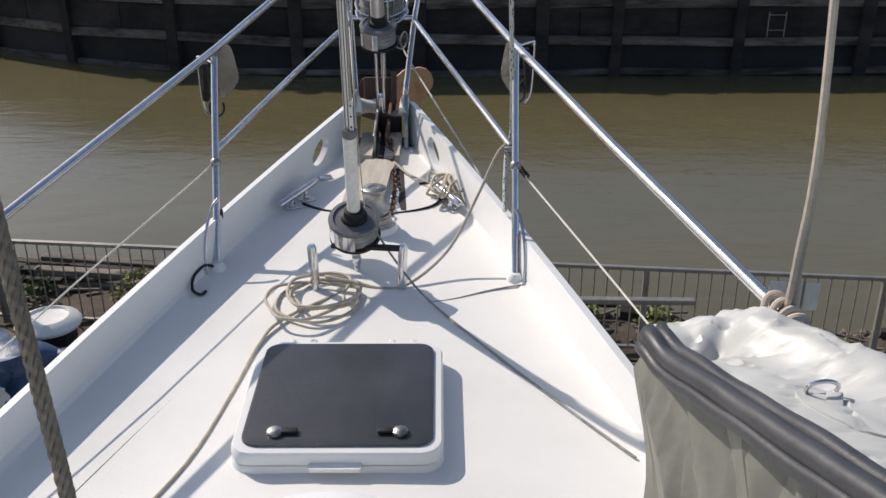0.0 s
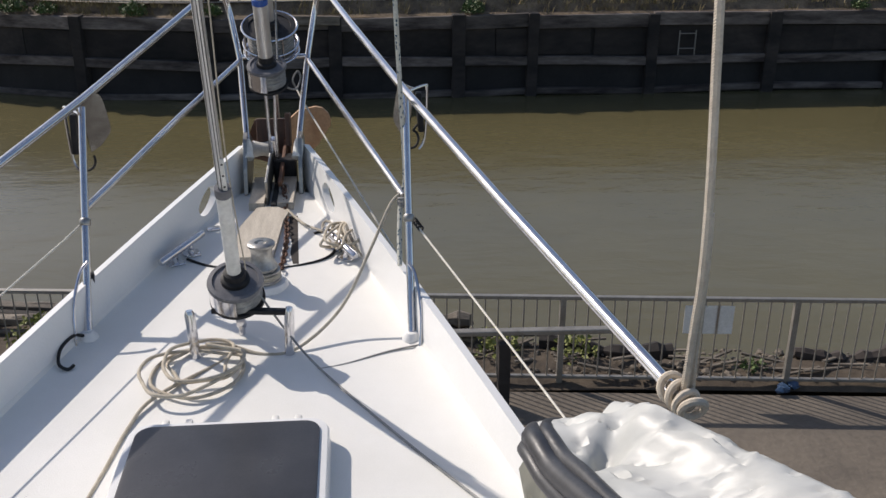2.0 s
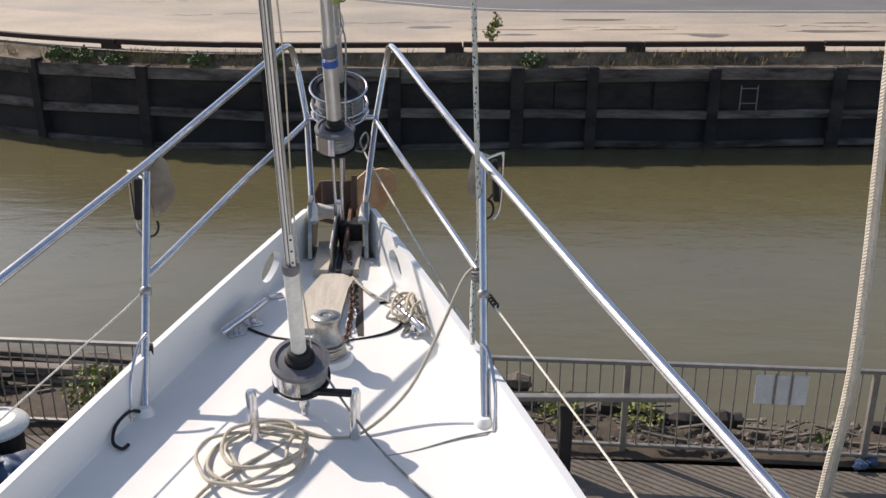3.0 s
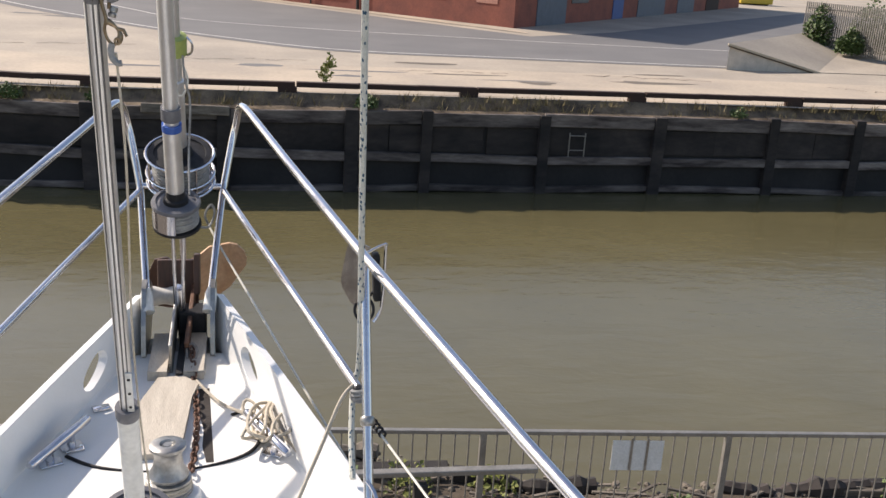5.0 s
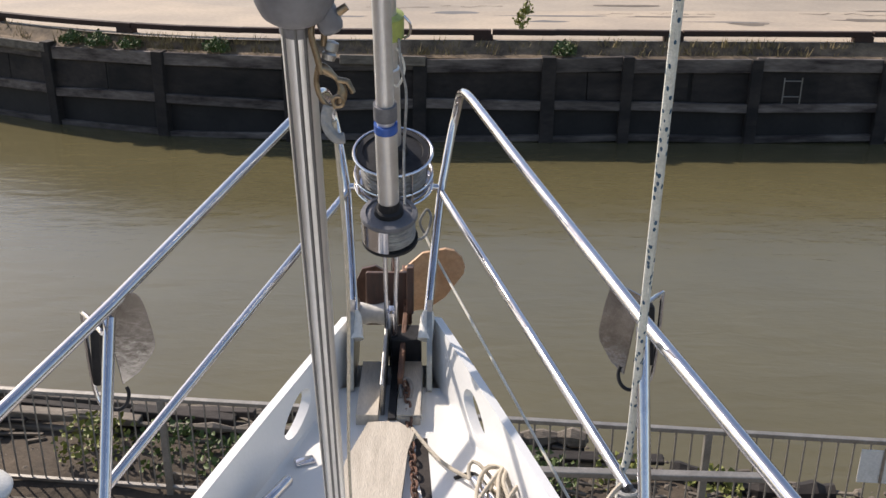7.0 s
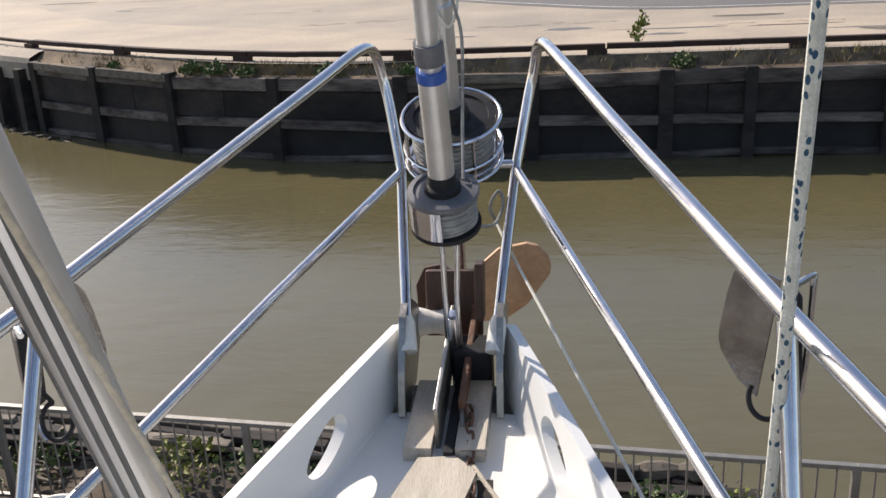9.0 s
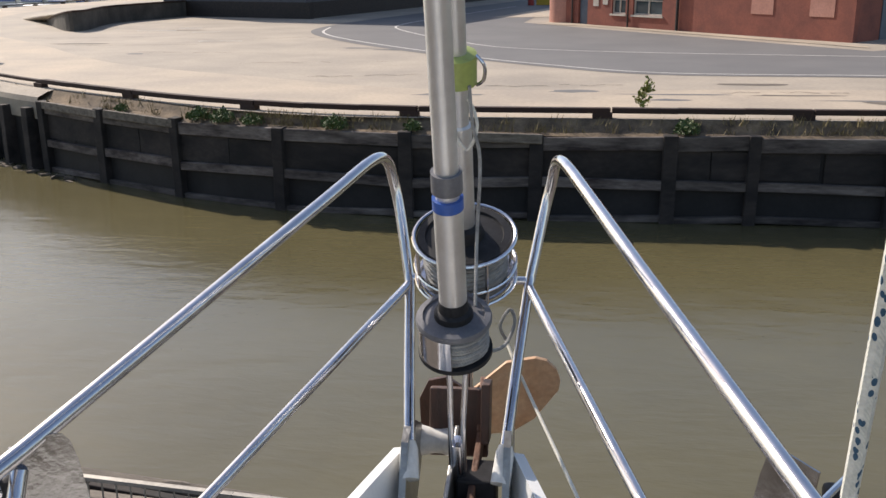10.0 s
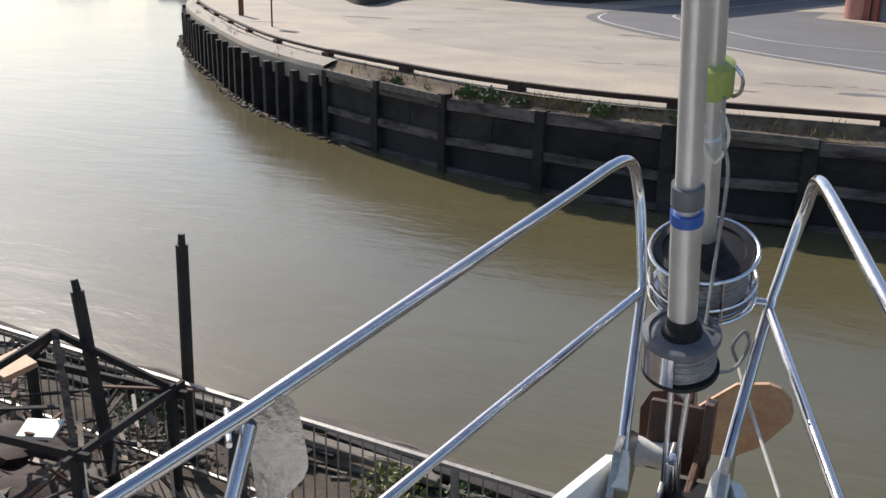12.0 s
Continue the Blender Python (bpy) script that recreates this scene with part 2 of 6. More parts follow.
def beam(bm, a, b, w, h, bev=0.004, up=(0, 0, 1)):
    """A squared bar from a to b."""
    a, b = Vector(a), Vector(b)
    d = b - a
    y = d.normalized()
    x = y.cross(Vector(up))
    x = x.normalized() if x.length > 1e-4 else Vector((1, 0, 0))
    z = x.cross(y)
    rot = Matrix((x, y, z)).transposed()
    return box(bm, (a + b) / 2, (w, d.length, h), rot, bev)


def tube(bm, pts, r, seg=12, closed=False, caps=True):
    """A round bar along points; r: a number or one for each point."""
    pts = [Vector(p) for p in pts]
    n = len(pts)
    rs = r if isinstance(r, (list, tuple)) else [r] * n
    rings, nrm = [], None
    for i, p in enumerate(pts):
        a = pts[(i - 1) % n] if closed or i else p
        c = pts[(i + 1) % n] if closed or i < n - 1 else p
        t = (c - a).normalized()
        if nrm is None:
            nrm = t.orthogonal().normalized()
        nrm = (nrm - t * nrm.dot(t)).normalized()
        bi = t.cross(nrm)
        rings.append([bm.verts.new(p + (nrm * math.cos(k * 2 * math.pi / seg) + bi * math.sin(k * 2 * math.pi / seg)) * rs[i]) for k in range(seg)])
    for i in range(n if closed else n - 1):
        q, w = rings[i], rings[(i + 1) % n]
        for k in range(seg):
            bm.faces.new((q[k], q[(k + 1) % seg], w[(k + 1) % seg], w[k]))
    if caps and not closed:
        bm.faces.new(list(reversed(rings[0])))
        bm.faces.new(rings[-1])
    return bm


def smooth_line(pts, steps=8, closed=False):
    """Catmull-Rom through points."""
    pts = [Vector(p) for p in pts]
    n, out = len(pts), []
    for i in range(n if closed else n - 1):
        if closed:
            p0, p1, p2, p3 = pts[i - 1], pts[i], pts[(i + 1) % n], pts[(i + 2) % n]
        else:
            p0, p1, p2, p3 = pts[max(i - 1, 0)], pts[i], pts[i + 1], pts[min(i + 2, n - 1)]
        for k in range(steps):
            t = k / steps
            out.append(0.5 * (2 * p1 + (p2 - p0) * t + (2 * p0 - 5 * p1 + 4 * p2 - p3) * t * t + (3 * p1 - p0 - 3 * p2 + p3) * t ** 3))
    if not closed:
        out.append(pts[-1])
    return out


def lathe(bm, prof, at, axis=(0, 0, 1), seg=32):
    """Turns (radius, height) pairs about an axis through at."""
    q = Vector(axis).to_track_quat("Z", "Y").to_matrix()
    at = Vector(at)
    rings = []
    for r, h in prof:
        rings.append([bm.verts.new(at + q @ Vector((r * math.cos(2 * math.pi * k / seg), r * math.sin(2 * math.pi * k / seg), h))) for k in range(seg)])
    for a, b in zip(rings, rings[1:]):
        for k in range(seg):
            bm.faces.new((a[k], a[(k + 1) % seg], b[(k + 1) % seg], b[k]))
    bm.faces.new(list(reversed(rings[0])))
    bm.faces.new(rings[-1])
    bmesh.ops.remove_doubles(bm, verts=bm.verts, dist=1e-6)
    return bm


def plate(bm, outline, thick, m, bev=0.0):
    """A flat shape from (x, y) corners, thickened along its z, at the matrix m."""
    lo = [bm.verts.new(m @ Vector((x, y, 0))) for x, y in outline]
    hi = [bm.verts.new(m @ Vector((x, y, thick))) for x, y in outline]
    bm.faces.new(list(reversed(lo)))
    bm.faces.new(hi)
    n = len(outline)
    for k in range(n):
        bm.faces.new((lo[k], lo[(k + 1) % n], hi[(k + 1) % n], hi[k]))
    return bm


def rounded(w, h, r, n=5, x0=0.0, y0=0.0):
    out = []
    for cx, cy, a0 in ((w / 2 - r, h / 2 - r, 0), (-w / 2 + r, h / 2 - r, 90), (-w / 2 + r, -h / 2 + r, 180), (w / 2 - r, -h / 2 + r, 270)):
        for k in range(n + 1):
            a = radians(a0 + 90 * k / n)
            out.append((x0 + cx + r * math.cos(a), y0 + cy + r * math.sin(a)))
    return out


def leaves(bm, at, spread, height, count, size, rnd):
    """A clump of small bent leaves."""
    for _ in range(count):
        a, q = rnd.uniform(0, 6.283), rnd.random() ** 0.6
        h = height * rnd.random() * (1.1 - 0.6 * q)
        p = Vector(at) + Vector((math.cos(a) * spread * q, math.sin(a) * spread * q, h))
        s = size * rnd.uniform(0.6, 1.4)
        d = Vector((rnd.uniform(-1, 1), rnd.uniform(-1, 1), rnd.uniform(-0.2, 1))).normalized()
        w = d.orthogonal().normalized() * s * 0.35
        up = Vector((0, 0, s * 0.15))
        v = [bm.verts.new(c) for c in (p, p + d * s * 0.5 + w + up, p + d * s, p + d * s * 0.5 - w + up)]
        bm.faces.new(v)
    return bm


def blades(bm, at, spread, height, count, rnd):
    for _ in range(count):
        p = Vector(at) + Vector((rnd.uniform(-spread, spread), rnd.uniform(-spread, spread), 0))
        h = height * rnd.uniform(0.4, 1.2)
        lean = Vector((rnd.uniform(-0.6, 0.6), rnd.uniform(-0.6, 0.6), 1)) * h
        w = Vector((rnd.uniform(-1, 1), rnd.uniform(-1, 1), 0)).normalized() * h * 0.06
        bm.faces.new([bm.verts.new(c) for c in (p - w, p + w, p + lean)])
    return bm


def rock(bm, at, r, rnd, sub=1):
    ret = bmesh.ops.create_icosphere(bm, subdivisions=sub, radius=r)
    sx, sy, sz = rnd.uniform(0.7, 1.4), rnd.uniform(0.7, 1.3), rnd.uniform(0.45, 0.9)
    rot = turn(rnd.uniform(0, 360), rnd.uniform(-20, 20))
    for v in ret["verts"]:
        c = Vector((v.co.x * sx, v.co.y * sy, v.co.z * sz)) * rnd.uniform(0.82, 1.15)
        v.co = Vector(at) + rot @ c
    return bm


# ---- river and banks ----
ZW = -3.12
rnd = random.Random(3)
bm = B()
vs = [bm.verts.new(c) for c in ((-2500, -30, ZW), (2500, -30, ZW), (2500, 4000, ZW), (-2500, 4000, ZW))]
bm.faces.new(vs)
solid("water", bm, WATER, "murky brown tidal river with small ripples", "water", "structure")


def fence_y(x):
    return 8.38 - 0.108 * x


def far_line():
    """The edge of the far quay: straight, then bending away upstream."""
    curve = smooth_line([(-5, 32.15, 0), (-9, 32.75, 0), (-13.2, 34.3, 0), (-16.8, 36.2, 0), (-20.2, 38.2, 0), (-23.4, 40.3, 0), (-28, 44.0, 0),
                         (-34, 50.0, 0), (-41, 57.4, 0), (-48, 65.3, 0)], 6)
    return [Vector((160, 31.6, 0)), Vector((60, 32.0, 0)), Vector((25, 32.1, 0))] + [Vector((x, 32.15, 0)) for x in (16, 8, 2)] + curve + \
        [Vector((-53, 72, 0)), Vector((-58.5, 83, 0)), Vector((-63, 93, 0)), Vector((-68.4, 112, 0)), Vector((-67, 128, 0)), Vector((-66.5, 143, 0))]


EDGE = far_line()
LEN = [0.0]
for p, q in zip(EDGE, EDGE[1:]):
    LEN.append(LEN[-1] + (q - p).length)


def along(s, back=0.0, z=0.0):
    """The place s metres along the far quay's edge, set back from the water."""
    s = min(max(s, 0.0), LEN[-1] - 0.01)
    i = max(k for k in range(len(LEN)) if LEN[k] <= s)
    i = min(i, len(EDGE) - 2)
    d = (EDGE[i + 1] - EDGE[i]).normalized()
    p = EDGE[i] + d * (s - LEN[i])
    return p + Vector((d.y, -d.x, 0)) * back + Vector((0, 0, z))


def s_of_x(x):
    """Length along the edge at which it reaches x."""
    return next(LEN[i] + (EDGE[i].x - x) / (EDGE[i].x - EDGE[i + 1].x) * (LEN[i + 1] - LEN[i]) for i in range(len(EDGE) - 1) if EDGE[i].x >= x >= EDGE[i + 1].x)


# far ground: one sheet to the horizon
bm = B()
steps = [i * LEN[-1] / 150 for i in range(151)]
rows_ = []
for s in steps:
    rows_.append([bm.verts.new(along(s, b, z)) for b, z in ((0.78, 0.0), (2.0, 0.0), (3.0, 0.0), (4.0, 0.0), (4.5, 0.0))])
for a, b in zip(rows_, rows_[1:]):
    for k in range(4):
        bm.faces.new((a[k], b[k], b[k + 1], a[k + 1]))
inner = [r[4] for r in rows_]
far = [bm.verts.new(c) for c in ((-66, 200, 0), (-50, 285, 0), (-900, 300, 0), (-2500, 900, 0), (-2500, 4000, 0), (2500, 4000, 0), (2500, 20, 0), (200, 31, 0))]
bmesh.ops.triangle_fill(bm, use_beauty=True, use_dissolve=False, edges=[bm.edges.get((a, b)) or bm.edges.new((a, b)) for a, b in zip(inner + far, (inner + far)[1:] + inner[:1])])
bmesh.ops.recalc_face_normals(bm, faces=bm.faces)
for f in bm.faces:
    if f.normal.z < 0:
        f.normal_flip()
far_ground = solid("ground", bm, APRON2, "broad grey concrete quay apron across the river", "ground", "structure", smooth=False)

bm = B()
prof_ = ((0.02, -0.44), (0.2, -0.37), (0.4, -0.32), (0.6, -0.14), (0.72, -0.03), (0.80, 0.004))
rows_ = [[bm.verts.new(along(s, b, z + (0.05 * noise.noise((s * 1.3, b * 6, 0)) if b < 0.7 else 0))) for b, z in prof_] for s in [i * LEN[-1] / 420 for i in range(421)]]
for a, b in zip(rows_, rows_[1:]):
    for k in range(5):
        bm.faces.new((a[k], a[k + 1], b[k + 1], b[k]))
for f in bm.faces:
    f.normal_update()
    if f.normal.z < 0:
        f.normal_flip()
solid("verge", bm, VERGE, "strip of soil and dead grass on the quay edge", "verge", "structure")

# sandy band along the edge
bm = B()
rows_ = [[bm.verts.new(along(s, b + 0.35 * math.sin(s * 0.21 + b), 0.006)) for b in (0.85, 4.0, 8.2)] for s in steps]
for a, b in zip(rows_, rows_[1:]):
    for k in range(2):
        bm.faces.new((a[k], b[k], b[k + 1], a[k + 1]))
for f in bm.faces:
    f.normal_update()
    if f.normal.z < 0:
        f.normal_flip()
solid("pavement", bm, APRON, "sandy worn concrete band along the quay edge", "pavement", "structure", smooth=False)


def flat(name, outline, z, material, label, kind="structure", category="road"):
    b = B()
    f = b.faces.new([b.verts.new((x, y, z)) for x, y in outline])
    f.normal_update()
    if f.normal.z < 0:
        f.normal_flip()
    bmesh.ops.triangulate(b, faces=b.faces[:])
    return solid(name, b, material, label, category, kind, smooth=False)


road = [(p.x, p.y) for p in smooth_line([(60, 43.5, 0), (30, 44.2, 0), (12.2, 44.9, 0), (4, 45.6, 0), (-1, 49.0, 0), (-5.8, 53.8, 0), (-9.5, 58.0, 0), (-13.9, 64.0, 0), (-17.6, 71.0, 0), (-18.6, 78.0, 0),
                                         (-16.5, 90.0, 0), (-8.0, 122.0, 0), (-4.0, 140, 0)], 5)]
road += [(12, 140), (2, 108), (-2, 95), (-3.0, 84), (2, 77), (8, 69), (16.8, 57.5), (24, 63), (60, 100), (90, 95)]
flat("road", road, 0.012, ASPHALT, "grey asphalt road curving past the brick building")
bm = B()
line1 = smooth_line([(60, 52.5, 0.02), (30, 53.4, 0.02), (15, 54.5, 0.02), (-1.2, 58.2, 0.02), (-7.1, 65.3, 0.02), (-12.2, 76, 0.02), (-12.6, 82.7, 0.02), (-10, 95, 0.02), (-5, 115, 0.02)], 6)
line2 = smooth_line([(60, 44.4, 0.02), (30, 45.0, 0.02), (12.2, 45.6, 0.02), (4.4, 46.3, 0.02), (-0.5, 49.6, 0.02), (-5.3, 54.3, 0.02), (-13.2, 64.6, 0.02), (-16.9, 71.6, 0.02), (-17.9, 78.0, 0.02)], 6)
for ln in (line1, line2):
    for a, b in zip(ln, ln[1:]):
        d = (b - a).normalized()
        w = Vector((-d.y, d.x, 0)) * 0.09
        bm.faces.new([bm.verts.new(c) for c in (a - w, a + w, b + w, b - w)])
for f in bm.faces:
    f.normal_update()
    if f.normal.z < 0:
        f.normal_flip()
solid("road_marking", bm, PAINT, "worn white road edge lines on the asphalt", "marking", "structure", smooth=False)
flat("pavement", [(-6.2, 91.5), (-0.8, 112), (1.5, 112), (-0.4, 85.5), (-1.9, 81.7), (2.2, 79.0), (9.0, 70.2), (17.2, 59.4), (17.4, 60.6), (9.8, 71.6), (2.6, 80.6), (-0.2, 84.9), (-1.0, 92.0)], 0.03, APRON, "pale verge at the foot of the brick wall", category="pavement")
# patches and stains of the apron
rp = random.Random(11)
for k in range(16):
    x, y = rp.uniform(-38, 20), 0
    y = rp.uniform(37, 43) if x > -8 else rp.uniform(50, 74) - x * 0.1
    if -20 < x < -8:
        y = rp.uniform(46, 60)
    pts = []
    rx, ry = rp.uniform(0.5, 2.2), rp.uniform(0.15, 0.5)
    for j in range(12):
        a = j * math.pi / 6
        q = rp.uniform(0.6, 1.15)
        pts.append((x + math.cos(a) * rx * q, y + math.sin(a) * ry * q))
    flat("stain", pts, 0.010, QUAY if k % 2 else ASPHALT, "dark worn patch in the concrete", category="stain")

# cracks across the apron
rk_ = random.Random(23)
for (x, y), l, a in (((-30, 60), 9, 8), ((-16, 50), 8, 6), ((-11, 44), 7, 12), ((-24, 56), 6, -4), ((6, 39.5), 5, 4), ((-3, 41), 6, 8), ((14, 40), 6, -6), ((-36, 66), 8, 14), ((-20, 66), 5, 20), ((24, 39), 4, -30)):
    bm = B()
    p = Vector((x, y, 0.022))
    prev = None
    for k in range(14):
        d = Vector((math.cos(radians(a)), math.sin(radians(a)), 0))
        q = p + Vector((0, rk_.uniform(-0.3, 0.3), 0))
        w = rk_.uniform(0.012, 0.055)
        cur = (bm.verts.new(q + Vector((0, w, 0))), bm.verts.new(q - Vector((0, w, 0))))
        if prev and rk_.random() < 0.8:
            bm.faces.new((prev[1], cur[1], cur[0], prev[0]))
        prev = cur
        p = p + d * l / 14
    solid("crack", bm, SOIL, "dark weedy crack in the concrete", "crack", "structure", smooth=False)
for px_, py_, pl_ in ((-30.5, 74.0, 1.6), (-29.0, 77.0, 0.9), (-26.0, 72.5, 1.1), (-22.0, 64.0, 1.4)):
    flat("road_marking", [(px_ + rk_.uniform(-0.1, 0.1) + f * pl_ * (1 if s_ < 0 else -1), py_ + s_ * rk_.uniform(0.05, 0.22) + 0.1 * f * (1 if s_ < 0 else -1)) for s_ in (-1, 1) for f in (-1, -0.4, 0.3, 1)], 0.016, PAINT, "worn scrap of white paint on the concrete", category="marking")
# riverside face of the upstream bank
bm = B()
pts_ = [(-66.5, 143), (-66, 200), (-50, 285), (-900, 300)]
for (xa, ya), (xb, yb) in zip(pts_, pts_[1:]):
    bm.faces.new([bm.verts.new(c) for c in ((xa, ya, 0), (xb, yb, 0), (xb, yb, ZW - 1), (xa, ya, ZW - 1))])
solid("wall_upstream", bm, OLDWOOD, "dark quay wall far upstream", "quay wall", "structure", smooth=False)

# ---- far quay wall ----
wall_far = thing("wall_far", (0, 32.15, ZW), "dark weathered timber quay wall with piles and walings", "quay wall", "", "structure")
s0, s1, s2 = s_of_x(60), s_of_x(-20.6), s_of_x(-49)


def strip(sa, sb, n, prof, bm):
    """Sweeps a section of (set back, z) pairs along the quay's edge."""
    rr = [[bm.verts.new(along(sa + (sb - sa) * i / n, b, z)) for b, z in prof] for i in range(n + 1)]
    for a, b in zip(rr, rr[1:]):
        for k in range(len(prof) - 1):
            bm.faces.new((a[k], a[k + 1], b[k + 1], b[k]))
    return bm


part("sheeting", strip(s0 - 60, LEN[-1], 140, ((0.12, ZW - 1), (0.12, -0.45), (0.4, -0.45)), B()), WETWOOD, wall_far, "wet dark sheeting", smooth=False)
rb = random.Random(5)
piles = [s_of_x(x) for x in (56, 51.7, 47.4, 43.1, 38.9, 34.6, 30.3, 26.1, 22.0, 18.6, 14.2, 10.0, 5.9, 3.4, -0.7, -4.8, -9.1, -13.2, -16.9, -20.2)]


def pile_at(s, w, zt, dpt, out):
    b = B()
    p = along(s, -out + dpt / 2)
    d = (along(s + 0.1) - along(s - 0.1)).normalized()
    box(b, p + Vector((0, 0, (zt + ZW - 1) / 2)), (w, dpt, zt - ZW + 1), turn(math.degrees(math.atan2(d.y, d.x)), rb.uniform(-0.8, 0.8), rb.uniform(-0.8, 0.8)), 0.03)
    part("pile", b, OLDWOOD, wall_far, smooth=False)


for s in piles:
    pile_at(s, rb.uniform(0.36, 0.46), -0.36 + rb.uniform(-0.05, 0.06), 0.4, 0.16)
for a, b_ in zip(piles, piles[1:]):
    n = max(1, round((b_ - a) / 2.2))
    for z, h, o, sag in ((-0.62, 0.46, 0.05, 0.06), (-1.92, 0.30, 0.10, 0.09), (-3.0, 0.2, 0.04, 0.08)):
        b = B()
        beam(b, along(a, -o + 0.08, z + rb.uniform(-sag, sag)), along(b_, -o + 0.08, z + rb.uniform(-sag, sag)), 0.2, h * rb.uniform(0.85, 1.05), 0.02)
        part("waling", b, WALING, wall_far, smooth=False)
    for k in range(2):
        f = (k + 0.5 + rb.uniform(-0.03, 0.03)) / 2
        b = B()
        box(b, along(a, 0.06, -1.3).lerp(along(b_, 0.06, -1.3), f), ((b_ - a) * rb.uniform(0.47, 0.52), rb.uniform(0.03, 0.09), rb.uniform(0.85, 1.0)), turn(math.degrees(math.atan2(*(along(b_) - along(a)).yx))), 0.01)
        part("panel", b, OLDWOOD, wall_far, smooth=False)
s = s1 + 0.5
while s < s2 + 22:
    pile_at(s, rb.uniform(0.36, 0.48), -0.55 + rb.uniform(-0.16, 0.08), 0.5, 0.34)
    s += 1.75 + (s - s1) * 0.010 + rb.uniform(-0.15, 0.15)
part("capping", strip(s1 - 0.1, LEN[-1], 60, ((0.02, -1.1), (-0.02, -0.42), (0.05, -0.22), (0.5, -0.04), (0.86, 0.012)), B()), APRON2, wall_far, "sandy worn concrete capping", smooth=False)
# splintered pale top of the first bays
for x0, x1 in ((-20.0, -16.9), (-16.5, -13.2), (-3.2, -0.5)):
    b = B()
    beam(b, along(s_of_x(x0), -0.14, -0.45), along(s_of_x(x1), -0.13, -0.5), 0.12, 0.3, 0.03)
    part("splintered_board", b, SUNWOOD, wall_far, "pale splintered board", smooth=False)
# broken stone and foam along the foot of the piles
bm = B()
for k in range(420):
    s_ = rb.uniform(s1 - 3, s1 + 46)
    c_ = along(s_, -rb.uniform(0.3, 0.75), ZW + rb.uniform(-0.03, 0.05))
    box(bm, c_, (rb.uniform(0.08, 0.42), rb.uniform(0.06, 0.2), rb.uniform(0.04, 0.12)), turn(rb.uniform(0, 180), rb.uniform(-20, 20), rb.uniform(-20, 20)))
solid("rubble", bm, STONE, "pale broken stone at the waterline of the quay", "rubble", "stuff", smooth=False)
# ladder
b = B()
for dx in (-0.28, 0.28):
    tube(b, [(11.15 + dx, 31.93, -0.95), (11.15 + dx, 31.93, -1.78)], 0.022, 6)
for z in (-1.05, -1.55):
    tube(b, [(11.15 - 0.28, 31.93, z), (11.15 + 0.28, 31.93, z)], 0.02, 6)
part("ladder", b, GALV, wall_far, "short pale metal ladder")

# low kerb beam with gaps along the quay edge
kerb = thing("kerb", (0, 32.9, 0), "rust-brown timber kerb beam raised on blocks along the quay", "kerb", "", "structure")
s = s0 - 40
k = 0
while s < LEN[-1] - 9:
    e = s + 6.1
    b = B()
    for j in range(3):
        beam(b, along(s + 2.03 * j, 0.95, 0.25), along(s + 2.03 * (j + 1) + 0.01, 0.95, 0.25 + 0.01 * (k % 2)), 0.26 if s < s1 else 0.18, 0.17 if s < s1 else 0.12, 0.012)
    part("kerb_beam", b, KERBWOOD, kerb, smooth=False)
    b = B()
    box(b, along(s + 0.25, 0.97, 0.08), (0.62, 0.3, 0.18), turn(math.degrees(math.atan2(*(along(s + 1) - along(s)).yx))), 0.01)
    part("block", b, KERBWOOD, kerb, smooth=False)
    s, k = e + 0.05, k + 1

# growth along the far edge
rg = random.Random(8)
bm = B()
for _ in range(3600):
    s = rg.uniform(s0, s2)
    dens = 0.5 + 0.5 * math.sin(s * 0.55) * math.sin(s * 0.17 + 1)
    if rg.random() < dens and (s < s1 - 4 or rg.random() < 0.10):
        blades(bm, along(s, rg.uniform(0.1, 0.8), -0.34 if rg.random() < 0.6 else -0.1), 0.18, rg.uniform(0.12, 0.34), 7, rg)
solid("grass_strip", bm, DRYGRASS, "dry brown grass tufts along the quay top", "grass", "stuff", smooth=False)
for x, r, h, n in ((3.9, 0.38, 0.55, 260), (-4.6, 0.3, 0.4, 160), (-7.2, 0.42, 0.55, 240), (-10.2, 0.38, 0.4, 200), (-11.4, 0.42, 0.5, 240), (-12.4, 0.4, 0.5, 240), (17.3, 0.32, 0.4, 140), (-16.0, 0.25, 0.3, 80), (26.5, 0.35, 0.4, 120)):
    bm = leaves(B(), along(s_of_x(x), 0.25, -0.35), r, h * 0.85, n * 2, 0.095, rg)
    solid("weed", bm, LEAF, "green leafy weed growing on the quay edge", "weed", "stuff", smooth=False)
sap = thing("sapling", (2.68, 35.0, 0), "small yellow-green sapling growing from a crack", "sapling")
part("stem", tube(B(), smooth_line([(2.68, 35.0, 0), (2.72, 35.0, 0.35), (2.85, 35.02, 0.8), (2.95, 35.0, 1.05)], 3), [0.02] * 9 + [0.008], 5), KERBWOOD, sap)
bm = leaves(B(), (2.72, 35.0, 0.1), 0.22, 0.6, 60, 0.16, rg)
leaves(bm, (2.9, 35.0, 0.55), 0.2, 0.5, 60, 0.16, rg)
part("foliage", bm, YLEAF, sap, smooth=False)

# ---- far buildings ----
def frame_along(a, b):
    u = (Vector(b) - Vector(a)).normalized()
    return u, Vector((u.y, -u.x, 0))


def on_wall(a, b, s, z, out=0.0):
    u, n = frame_along(a, b)
    return Vector(a) + u * s + n * out + Vector((0, 0, z))


